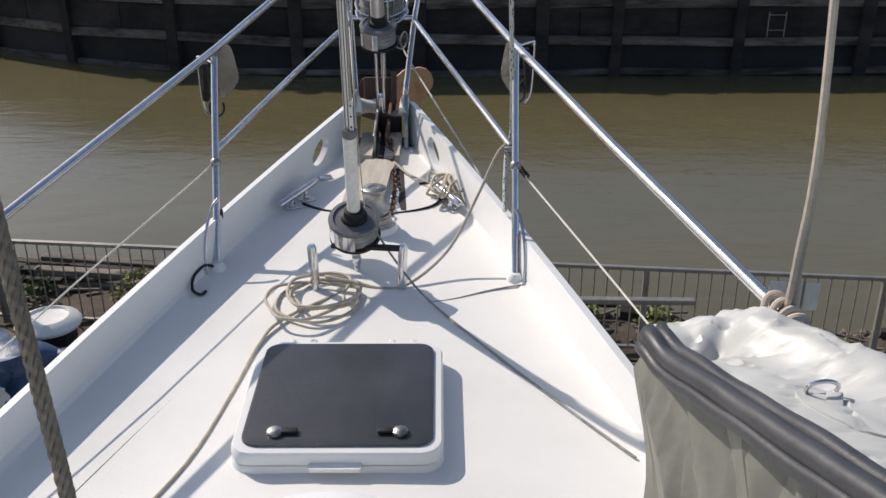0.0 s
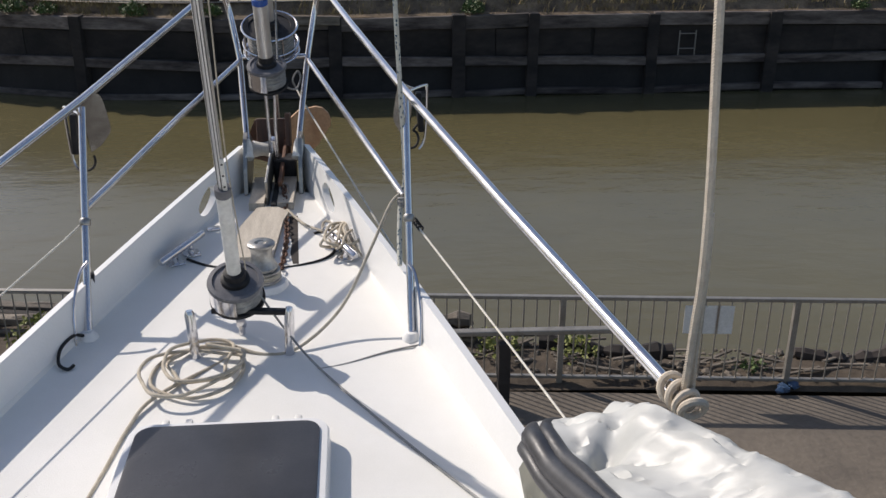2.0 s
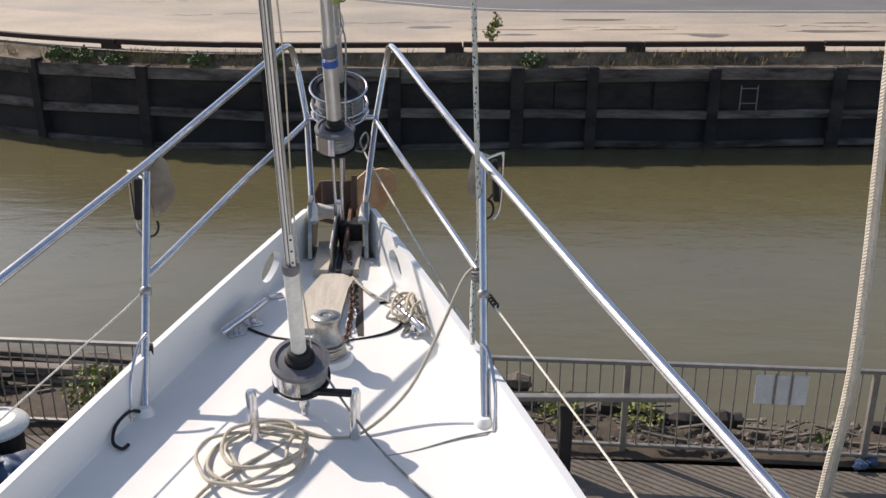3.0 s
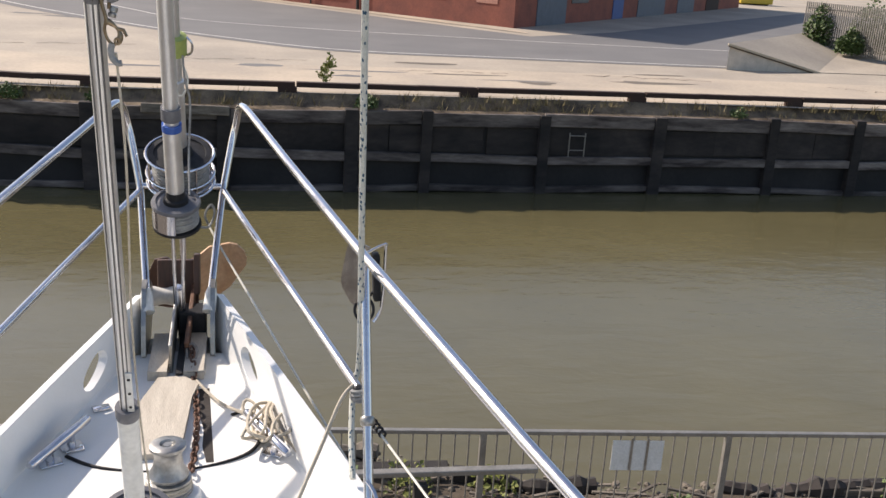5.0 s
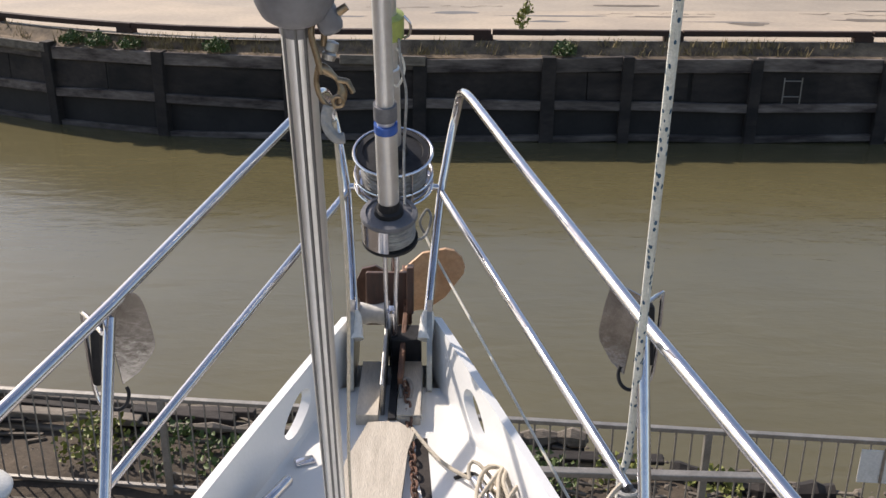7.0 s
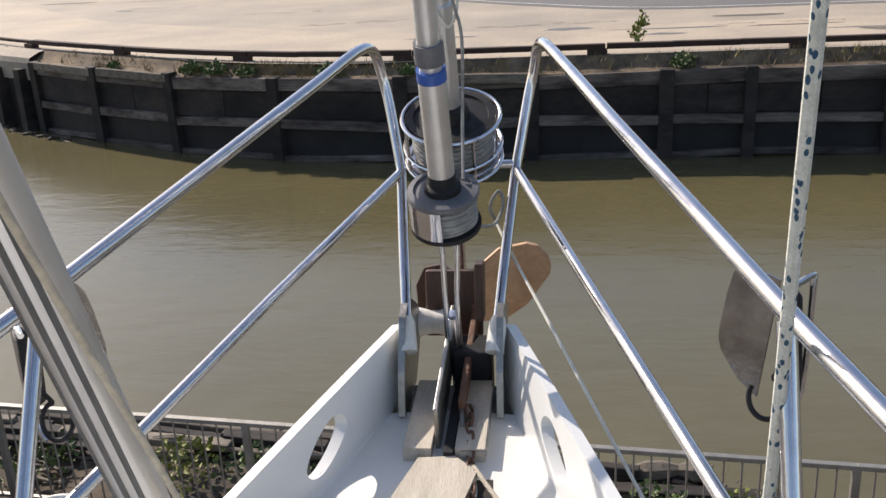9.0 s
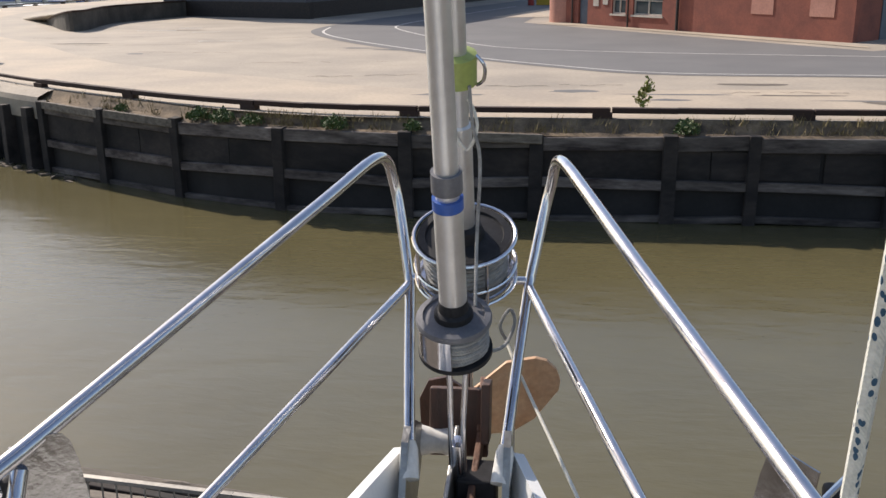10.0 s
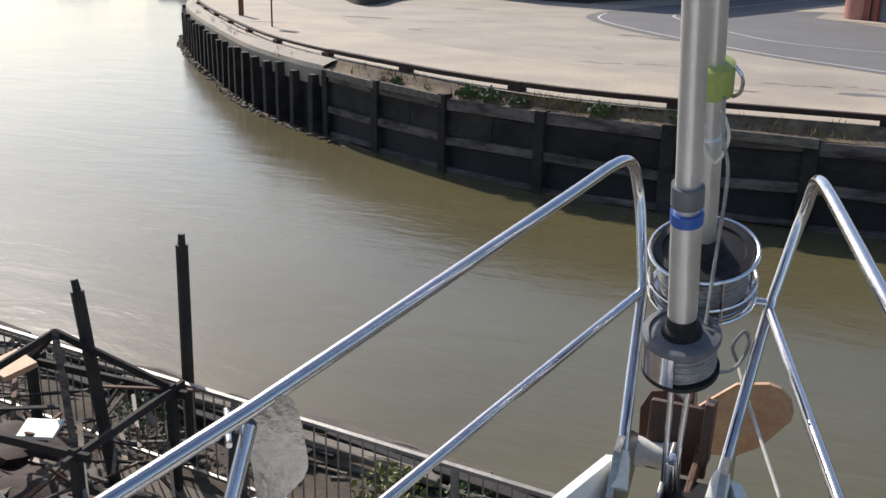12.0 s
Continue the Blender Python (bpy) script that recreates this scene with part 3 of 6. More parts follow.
def wall_piece(bm, a, b, s0_, s1_, z0, z1, o0, o1):
    u, n = frame_along(a, b)
    rot = Matrix((u, n, Vector((0, 0, 1)))).transposed()
    c = Vector(a) + u * (s0_ + s1_) / 2 + n * (o0 + o1) / 2 + Vector((0, 0, (z0 + z1) / 2))
    return box(bm, c, (abs(s1_ - s0_), abs(o1 - o0), abs(z1 - z0)), rot)


FA, FB, FC = Vector((-0.3, 84.4, 0)), Vector((17.3, 63.2, 0)), Vector((57, 108, 0))
L1, L2 = (FB - FA).length, (FC - FB).length
house = thing("brick_building", (8, 80, 0), "two-storey red brick dockside building with bricked-up windows", "building")
HB = 8.8
# front wall in courses between openings: (start, end, sill, head)
opens = [(2.7, 3.8, 0.0, 2.35), (6.6, 8.1, 0.95, 2.45), (8.9, 11.9, 0.95, 2.45), (5.6, 7.2, 4.2, 5.7), (8.9, 11.4, 4.2, 5.7), (13.9, 16.6, 4.2, 5.7), (18.4, 20.4, 4.4, 5.8)]
bm = B()
cuts = sorted({0.0, L1, *[v for o in opens for v in o[:2]]})
for a, b in zip(cuts, cuts[1:]):
    m = (a + b) / 2
    holes = sorted([(o[2], o[3]) for o in opens if o[0] <= m <= o[1]])
    z = -0.05
    for lo, hi in holes:
        if lo > z:
            part("wall", wall_piece(B(), FA, FB, a, b, z, lo, 0, -0.4), BRICK, house, smooth=False)
        z = hi
    part("wall", wall_piece(B(), FA, FB, a, b, z, HB, 0, -0.4), BRICK, house, smooth=False)
part("wall", wall_piece(B(), FB, FC, 0.4, L2, -0.05, HB, 0, -0.4), BRICK, house, "shaded brick side wall", smooth=False)
bm = B()
box(bm, (20, 92, HB + 0.1), (24, 40, 0.2), turn(-42))
part("roof", bm, ASPHALT, house, smooth=False)
part("rounded_corner", lathe(B(), ((1.35, -0.05), (1.35, HB)), FA + Vector((0.75, 0.45, 0)), seg=28), PINK, house, "pink-painted rounded brick corner")
for o in opens[1:]:
    w = part("window", wall_piece(B(), FA, FB, o[0], o[1], o[2], o[3], -0.24, -0.28), PANE, house, smooth=False)
    bm = B()
    for a, b, c, d in ((o[0], o[1], o[3] - 0.1, o[3]), (o[0], o[1], o[2], o[2] + 0.1), (o[0], o[0] + 0.1, o[2] + 0.1, o[3] - 0.1), (o[1] - 0.1, o[1], o[2] + 0.1, o[3] - 0.1), ((o[0] + o[1]) / 2 - 0.05, (o[0] + o[1]) / 2 + 0.05, o[2] + 0.1, o[3] - 0.1), (o[0] + 0.1, o[1] - 0.1, o[3] - 0.5, o[3] - 0.42)):
        wall_piece(bm, FA, FB, a, b, c, d, -0.14, -0.23)
    part("frame", bm, SILL, w, "white window frame", smooth=False)
    part("sill", wall_piece(B(), FA, FB, o[0] - 0.12, o[1] + 0.12, o[2] - 0.14, o[2] - 0.003, 0.1, -0.2), SILL, w, "pale sill", smooth=False)
part("door", wall_piece(B(), FA, FB, 2.7, 3.8, 0, 2.35, -0.2, -0.25), DOORG, house, "dark blue-grey door", smooth=False)
for a, b, lo, hi in ((4.5, 5.1, 1.45, 2.45), (5.6, 6.15, 1.6, 2.5)):
    part("board", wall_piece(B(), FA, FB, a, b, lo, hi, 0.05, 0.003), SILL, house, "faded notice board", smooth=False)
for s in (2.1, 8.5, 13.5):
    part("downpipe", tube(B(), [on_wall(FA, FB, s, 0, 0.14), on_wall(FA, FB, s, HB, 0.14)], 0.11 if s > 9 else 0.07, 8), BLKPOLE, house, "dark downpipe")
for a in (19.9, 24.4):
    part("blocked_window", wall_piece(B(), FA, FB, a, a + 1.75, 1.42, 2.95, 0.035, 0.003), PINK, house, "bricked-up window opening", smooth=False)
    part("lintel", wall_piece(B(), FA, FB, a - 0.25, a + 2.0, 2.96, 3.2, 0.05, 0.003), SILL, house, "pale lintel", smooth=False)
part("lintel", wall_piece(B(), FA, FB, 14.2, 18.6, 2.85, 3.1, 0.02, 0.003), LEAF, house, "faded green painted sign band", smooth=False)
for a, b, h, m in ((3.4, 8.4, 2.6, DOORG), (18.0, 20.4, 2.2, DOORB), (24, 31.5, 3.2, DOORG), (35.5, 41, 2.8, DOORG), (45.5, 50.5, 2.4, KERBWOOD)):
    part("door", wall_piece(B(), FB, FC, a, b, 0, h, 0.06, 0.003), m, house, "shaded service door", smooth=False)
part("window", wall_piece(B(), FB, FC, 9.4, 12.6, 1.4, 2.6, 0.05, 0.003), PANE, house, smooth=False)

# dark warehouse on its platform
shed = thing("warehouse", (-30, 120, 0), "long dark grey metal-clad warehouse on a raised platform", "warehouse")
W0, W1, W2 = Vector((-39.0, 96.4, 0)), Vector((-22.9, 89.9, 0)), Vector((-7, 145, 0))
part("wall", wall_piece(B(), W0, W1, 0, (W1 - W0).length, 1.46, 14, 0, -0.5), CLAD, shed, smooth=False)
part("wall", wall_piece(B(), W1, W2, 0.5, (W2 - W1).length, 1.46, 14, 0, -0.5), CLAD, shed, smooth=False)
bm = B()
for a, b in ((W0, W1), (W1, W2)):
    n = int((b - a).length / 1.2)
    for k in range(n):
        wall_piece(bm, a, b, k * 1.2, k * 1.2 + 0.12, 1.5, 14, 0.05, 0.003)
part("cladding_ribs", bm, CLAD, shed, smooth=False)["kind"] = "stuff"
# solid black base stands in for the shade of the open undercroft
part("base", wall_piece(B(), W0, W1, 0, (W1 - W0).length + 0.4, 0, 1.46, 0.02, -0.6), BLKPOLE, shed, "black base wall standing for the shaded undercroft", smooth=False)
part("base", wall_piece(B(), W1, W2, 0.7, (W2 - W1).length, 0, 1.46, 0.02, -0.6), BLKPOLE, shed, "black base wall standing for the shaded undercroft", smooth=False)
part("wall", wall_piece(B(), W0 + Vector((12, 42, 0)), W0, 0, 43.6, 1.46, 14, 0, -0.5), CLAD, shed, smooth=False)
# raised platform beside it: a retaining wall that rises out of the apron and bends back to the warehouse
crest = smooth_line([(-46.3, 86.7, 0.05), (-43.0, 81.4, 0.55), (-39.7, 76.5, 1.08), (-37.0, 73.2, 1.45), (-36.4, 74.8, 1.5), (-37.8, 80.0, 1.48), (-38.4, 85.0, 1.45), (-37.4, 90.0, 1.46), (-36.2, 95.0, 1.46)], 4)
slope = smooth_line([(-47.0, 87.2, 0.02), (-49.0, 88.5, 0.02), (-51.0, 91.0, 0.02), (-52.5, 94.0, 0.02), (-54.0, 98.0, 0.02), (-55.0, 104.0, 0.02), (-55.5, 112.0, 0.02), (-54.0, 122.0, 0.02), (-50.0, 132.0, 0.02)], 4)
bm, bmf, bmt = B(), B(), B()
for (p, q), (u, v) in zip(zip(crest, crest[1:]), zip(slope, slope[1:])):
    bm.faces.new([bm.verts.new(c) for c in (p, q, v, u)])
    bmf.faces.new([bmf.verts.new(c) for c in ((p.x, p.y, 0), (q.x, q.y, 0), q, p)])
tube(bmt, crest, 0.09, 6)
bmesh.ops.remove_doubles(bm, verts=bm.verts, dist=0.001)
bmesh.ops.recalc_face_normals(bm, faces=bm.faces)
# shade on the wall face is put into its colour, darker than the top
solid("platform_wall", bmf, QUAYSHADE, "concrete retaining wall of the loading platform, darkened for its shade", "wall", "structure", smooth=False)
solid("coping", bmt, KERBWOOD, "dark rounded coping along the retaining wall", "coping", "structure")
solid("platform", bm, APRON2, "concrete loading platform sloping down to the apron", "platform", "structure", smooth=False)

# concrete ramp, palisade fence and bushes
bm = B()
pr = [(22.7, 44.0, 0), (27.6, 44.0, 0), (75, 44, 0), (75, 75, 0), (46, 66.5, 0)]
tp = [(22.7, 44.0, 1.25), (27.6, 44.0, 0.035), (75, 44, 0.035), (75, 75, 1.0), (46, 66.5, 1.3)]
lo, hi = [bm.verts.new(c) for c in pr], [bm.verts.new(c) for c in tp]
for a, b in ((2, 3), (3, 4), (4, 0)):
    bm.faces.new((hi[1], hi[a], hi[b]))
for k in range(5):
    bm.faces.new((lo[k], lo[(k + 1) % 5], hi[(k + 1) % 5], hi[k]))
ramp = thing("loading_ramp", (27, 46, 0), "pale concrete ramp with a stained end wall", "ramp")
part("surface", bm, APRON2, ramp, smooth=False)
bm = B()
bm.faces.new([bm.verts.new(c) for c in ((22.69, 43.99, 0), (27.5, 43.99, 0), (22.69, 43.99, 1.2))])
part("end_wall", bm, SILL, ramp, "pale streaked end wall", smooth=False)
part("coping", beam(B(), (22.6, 43.97, 1.22), (27.7, 43.97, 0.0), 0.1, 0.1, 0.01), CONC, ramp, smooth=False)
part("coping_groove", beam(B(), (22.6, 43.94, 1.13), (27.3, 43.94, 0.0), 0.08, 0.05, 0.01), SOIL, ramp, "dark groove under the coping", smooth=False)
pf = thing("palisade_fence", (33, 50, 0.9), "tall grey steel palisade fence", "fence")
for k in range(60):
    p = Vector((32.2, 53.4, 0)) + (Vector((34.6, 45.0, 0)) - Vector((32.2, 53.4, 0))) * k / 60
    part("pale", box(B(), p + Vector((0, 0, 1.7)), (0.05, 0.07, 2.7), turn(0)), GALV, pf, smooth=False)
bm = B()
for z in (0.5, 2.2):
    beam(bm, (32.3, 53.4, z + 0.5), (34.7, 45.0, z + 0.5), 0.06, 0.08)
part("rail", bm, GALV, pf, smooth=False)
rgb = random.Random(21)
for x, y, r, h in ((32.4, 52.0, 0.8, 2.6), (32.9, 49.6, 0.7, 1.3), (34.3, 50, 1.2, 3.0), (34.6, 47, 1.0, 2.6)):
    solid("bush", leaves(B(), (x, y, 0.5), r, h, 1500, 0.2, rgb), LEAF, "green bush growing through the fence", "bush", "stuff", smooth=False)
sk = thing("skip", (64, 118, 0), "yellow metal skip by the far road", "skip")
part("body", box(B(), (64, 118, 0.95), (4.5, 3, 1.6), None, 0.1), YELLOW, sk, smooth=False)
part("foot", box(B(), (64, 118, 0.08), (3.5, 2.4, 0.16)), BLKPOLE, sk, smooth=False)
bolx = thing("bollard", (-3.4, 118, 0), "red bollard beside a yellow barrier", "bollard")
part("post", lathe(B(), ((0.35, 0), (0.35, 1.5), (0.2, 1.7)), (-3.4, 118, 0), seg=12), RED, bolx)
part("head", lathe(B(), ((0.28, 1.7), (0.28, 2.4), (0.1, 2.5)), (-3.4, 118, 0), seg=12), BLACK, bolx)
bar = thing("barrier", (-0.6, 119, 0), "low yellow-green barrier box", "barrier")
part("body", box(B(), (-0.6, 119, 0.75), (4.4, 0.8, 1.5), None, 0.04), YELLOW, bar, smooth=False)
# sign and post on the quay
SX, SY = -31.3, 51.4
sg = thing("warning_sign", (SX, SY, 0), "grey diamond-shaped warning sign on a thin rusty pole", "sign")
sign_m = Matrix.Translation((SX, SY - 0.08, 2.35)) @ pose(0, 0, 0, 90, 0, 30)
part("pole", tube(B(), [(SX, SY, 0), (SX, SY, 2.9)], 0.05, 8), KERBWOOD, sg, "rusty pole")
board = part("board", plate(B(), [(-0.5, 0.05), (-0.18, -0.55), (0.18, -0.55), (0.5, 0.05), (0.5, 0.2), (0.06, 0.98), (-0.06, 0.98), (-0.5, 0.2)], 0.03, sign_m), GALV, sg, "grey sign board", smooth=False)
part("triangle", plate(B(), [(-0.34, 0.24), (0.34, 0.24), (0, 0.84)], 0.012, sign_m @ Matrix.Translation((0, 0, 0.03))), DOORG, board, "dark warning triangle", smooth=False)
part("symbol", plate(B(), [(-0.2, 0.31), (0.2, 0.31), (0, 0.66)], 0.012, sign_m @ Matrix.Translation((0, 0, 0.045))), WHITEPL, board, smooth=False)
for j in range(3):
    part("bar", plate(B(), rounded(0.6 - 0.1 * j, 0.07, 0.01), 0.012, sign_m @ Matrix.Translation((0, 0.1 - 0.16 * j, 0.03))), WHITEPL, board, smooth=False)
RX, RY = -37.7, 57.7
rp_ = thing("lifebuoy_post", (RX, RY, 0), "rust-red lifebuoy housing on a post", "lifebuoy post")
part("post", box(B(), (RX, RY, 1.15), (0.26, 0.26, 2.3), None, 0.02), KERBRED, rp_, smooth=False)
hs_ = part("housing", lathe(B(), ((0.02, -0.12), (0.42, -0.12), (0.46, 0), (0.42, 0.12), (0.02, 0.12)), (0, 0, 0), seg=14), KERBRED, rp_)
hs_.data.transform(Matrix.Translation((RX - 0.12, RY - 0.28, 1.7)) @ pose(0, 0, 0, 90, 0, 30))
part("cap", box(B(), (RX, RY, 2.52), (0.36, 0.36, 0.44), None, 0.05), BLKPOLE, rp_, "dark cap", smooth=False)


def cruiser(x, y, length, ang, dark):
    c = thing("motor_boat", (x, y, ZW), "dark-hulled moored motor boat" if dark else "white moored motor cruiser with a low cabin", "boat", "boats moored upstream")
    m = Matrix.Translation((x, y, ZW)) @ pose(0, 0, 0, 0, 0, ang)
    bm = B()
    secs = []
    for t in (0, 0.15, 0.4, 0.7, 0.9, 1.0):
        w = length * 0.16 * (1 - max(0, t - 0.35) ** 1.6 * 2.0)
        w = max(w, 0.05)
        zt = 1.0 + 0.5 * t
        secs.append([bm.verts.new(m @ Vector((length * (t - 0.5), a * w, z))) for a, z in ((-1, zt), (-0.75, 0), (0, -0.3), (0.75, 0), (1, zt))])
    for a, b in zip(secs, secs[1:]):
        for k in range(4):
            bm.faces.new((a[k], a[k + 1], b[k + 1], b[k]))
        bm.faces.new((a[4], a[0], b[0], b[4]))
    bm.faces.new(secs[0])
    bmesh.ops.recalc_face_normals(bm, faces=bm.faces)
    part("hull", bm, CLAD if dark else WHITEPL, c)
    bm = box(B(), (0, 0, 1.7), (length * 0.42, length * 0.22, 0.9), None, 0.25)
    bmesh.ops.transform(bm, matrix=m, verts=bm.verts)
    cab = part("cabin", bm, WHITEPL, c)
    bm = box(B(), (0, 0, 1.85), (length * 0.425, length * 0.226, 0.32), None, 0.1)
    bmesh.ops.transform(bm, matrix=m, verts=bm.verts)
    part("window", bm, PANE, cab)


cruiser(-98, 132, 9, 8, False)
cruiser(-82, 150, 10, 5, False)
cruiser(-118, 128, 12, 15, True)
cruiser(-74, 172, 9, 0, False)
cruiser(-110, 170, 10, 10, False)
cruiser(-90, 190, 11, 4, False)
cruiser(-70, 205, 9, -4, False)
cruiser(-128, 190, 11, 12, False)
cruiser(-84, 225, 12, 6, True)
cruiser(-100, 159, 14, 6, False)
cruiser(-88, 120, 10, 20, False)
cruiser(-101, 152, 9, 20, True)


def sailing_boat(x, y, length, ang, mast):
    """A moored yacht: hull with a rounded deck, low cabin, mast and boom."""
    c = thing("sailing_boat", (x, y, ZW), "white moored sailing yacht with a bare mast", "boat", "yachts in the marina")
    m = Matrix.Translation((x, y, ZW)) @ pose(0, 0, 0, 0, 0, ang)
    bm = B()
    secs = []
    for t in (0, 0.2, 0.5, 0.8, 0.95, 1.0):
        w = max(0.04, length * 0.15 * (1 - (2 * abs(t - 0.42)) ** 2.4 * 0.7))
        secs.append([bm.verts.new(m @ Vector((length * (t - 0.5), f * w, z))) for f, z in ((-1, 1.1 + 0.3 * t), (-0.8, 0.1), (0, -0.4), (0.8, 0.1), (1, 1.1 + 0.3 * t))])
    for p, q in zip(secs, secs[1:]):
        for j in range(4):
            bm.faces.new((p[j], p[j + 1], q[j + 1], q[j]))
        bm.faces.new((p[4], p[0], q[0], q[4]))
    bm.faces.new(secs[0])
    bmesh.ops.recalc_face_normals(bm, faces=bm.faces)
    part("hull", bm, WHITEPL, c)
    bm = box(B(), (0.3, 0, 1.55), (length * 0.36, length * 0.16, 0.5), None, 0.15)
    bmesh.ops.transform(bm, matrix=m, verts=bm.verts)
    part("cabin", bm, WHITEPL, c)
    part("mast", tube(B(), [m @ Vector((0.6, 0, 1.2)), m @ Vector((0.6, 0, mast))], 0.09, 6), GALV, c, "bare grey mast")
    part("boom", tube(B(), [m @ Vector((0.5, 0, 2.3)), m @ Vector((-length * 0.36, 0, 2.35))], 0.16, 6), DOORB, c, "boom with a furled blue sail")


rm = random.Random(31)
for k in range(13):
    sailing_boat(-74 - 7.5 * (k % 7) + rm.uniform(-2, 2), 160 + 24 * (k // 7) + 2.2 * (k % 7) + rm.uniform(-3, 3), rm.uniform(8, 11), rm.uniform(-25, 25), rm.uniform(9, 13))
# far shore with low buildings
for x, y, w, h, m in ((-150, 330, 60, 9, BRICK), (-90, 340, 45, 12, CLAD), (-40, 350, 50, 8, CONC), (-210, 310, 70, 7, CLAD), (20, 330, 60, 9, BRICK), (90, 300, 70, 10, CLAD), (150, 220, 60, 9, BRICK)):
    fb = thing("far_building", (x, y, 0), "low far building on the horizon", "building", "far buildings")
    part("wall", box(B(), (x, y, h / 2), (w, 20, h)), m, fb, smooth=False)
    part("roof", box(B(), (x, y, h + 0.3), (w + 1, 21, 0.6)), CLAD, fb, smooth=False)


# ---- near quay ----
bm = B()
for y0, y1 in ((-300, 9.6),):
    vs = [bm.verts.new(c) for c in ((-400, -300, 0), (400, -300, 0), (400, fence_y(9) - 0.15, 0), (14, fence_y(14) - 0.15, 0), (-14, fence_y(-14) - 0.15, 0), (-400, 9.8, 0))]
    bm.faces.new(vs)
solid("ground", bm, QUAY, "worn brown concrete quay surface", "ground", "structure", smooth=False)
# rough bank behind the fence, falling to the river
def bank_w(x):
    """How wide the bank is, against its full width upstream."""
    q = min(1.0, max(0.0, (x - 0.6) / 2.6))
    return 1 - 0.5 * q * q * (3 - 2 * q)


bm = B()
cols = 150
grid = []
for i in range(cols + 1):
    x = -26 + 52 * i / cols
    row = []
    for b, z in ((-0.15, 0.0), (0.05, 0.02), (0.35, 0.06), (0.7, 0.05), (1.05, 0.0), (1.35, -0.1), (1.5, -0.5), (1.6, ZW - 1)):
        row.append(bm.verts.new((x, fence_y(x) + b * bank_w(x), z + (noise.noise((x * 1.7, b * 3, 0)) * 0.12 if 0 < b < 1.4 else 0) + (0.12 * noise.noise((x * 0.5, 3, 1)) if 0 < b < 1.4 else 0))))
    grid.append(row)
for a, b in zip(grid, grid[1:]):
    for k in range(7):
        bm.faces.new((a[k], b[k], b[k + 1], a[k + 1]))
solid("bank", bm, SOIL, "rough soil and rubble bank behind the railing", "bank", "structure")
rr = random.Random(17)
bm = B()
for _ in range(1900):
    x = rr.uniform(-9, 9.5)
    rock(bm, (x, fence_y(x) + rr.uniform(0.1, 1.3) * bank_w(x), 0.05), rr.choice((0.01, 0.012, 0.016, 0.02, 0.025, 0.032, 0.045)), rr)
solid("rubble", bm, QUAY, "loose stones and broken concrete on the bank", "rubble", "stuff", smooth=False)
bm = B()
for _ in range(130):
    x = rr.uniform(-9, 9.5)
    a = rr.uniform(-30, 30)
    l = rr.uniform(0.15, 0.6)
    box(bm, (x, fence_y(x) + rr.uniform(0.15, 1.2) * bank_w(x), 0.1), (l, 0.03, 0.02), turn(a, 0, rr.uniform(-14, 14)))
solid("driftwood", bm, SUNWOOD, "scattered driftwood sticks", "driftwood", "stuff", smooth=False)
for x0, x1, b, z, w in ((-8.8, -4.2, 1.25, 0.10, 0.2), (-4.0, -1.3, 1.2, 0.12, 0.2), (-3.6, -0.6, 0.8, 0.20, 0.12), (-0.9, 1.2, 1.0, 0.16, 0.22), (4.4, 5.9, 1.0, 0.09, 0.24), (5.9, 8.0, 0.9, 0.07, 0.24), (1.9, 3.2, 1.0, 0.08, 0.24)):
    bm = B()
    n = 18
    pts = []
    for k in range(n):
        x = x0 + (x1 - x0) * k / (n - 1)
        pts.append((x, fence_y(x) + b * bank_w(x) + 0.09 * noise.noise((x * 1.4, 5, 2)), z + 0.10 * noise.noise((x * 1.3, 1, 7))))
    tube(bm, pts, [w * 0.42 * (0.85 + 0.7 * noise.noise((k * 1.7, x0, 0))) for k in range(n)], 7)
    solid("timber_baulk", bm, OLDWOOD if w > 0.23 else SUNWOOD, "split weathered timber baulk lying on the bank", "timber", group="timbers on the bank", smooth=False)
rq = random.Random(44)
for k in range(34):
    x = rq.uniform(-9.5, 0.4) if k < 28 else rq.uniform(3.5, 8.5)
    l = rq.uniform(0.7, 2.2)
    tilt_ = rq.uniform(-0.05, 0.05)
    b_, z = rq.uniform(0.75, 1.2) * bank_w(x + l), rq.uniform(0.10, 0.24) if k < 28 else rq.uniform(0.06, 0.12)
    bm = B()
    beam(bm, (x, fence_y(x) + b_, z), (x + l, fence_y(x + l) + b_ + rq.uniform(-0.1, 0.1), z + tilt_ * l), rq.uniform(0.07, 0.16), rq.uniform(0.04, 0.09), 0.012)
    solid("timber_baulk", bm, (OLDWOOD, SUNWOOD, OLDWOOD)[k % 3], "old split quay timber lying on the bank", "timber", group="timbers on the bank", smooth=False)
for x, b, r, h, n in ((-3.2, 0.45, 0.35, 0.4, 260), (-2.5, 0.5, 0.4, 0.35, 260), (-4.6, 0.5, 0.35, 0.3, 180), (0.75, 0.4, 0.3, 0.35, 220), (1.4, 0.6, 0.25, 0.3, 140), (2.2, 0.7, 0.2, 0.25, 90), (6.2, 0.7, 0.3, 0.16, 160), (3.9, 0.5, 0.15, 0.1, 60), (-6.0, 0.5, 0.4, 0.4, 220), (-1.9, 0.35, 0.3, 0.3, 160)):
    solid("weed", leaves(B(), (x, fence_y(x) + b * bank_w(x), 0.05), r, h, n, 0.06, rr), LEAF if rr.random() < 0.6 else YLEAF, "green weeds growing behind the railing", "weed", "stuff", smooth=False)

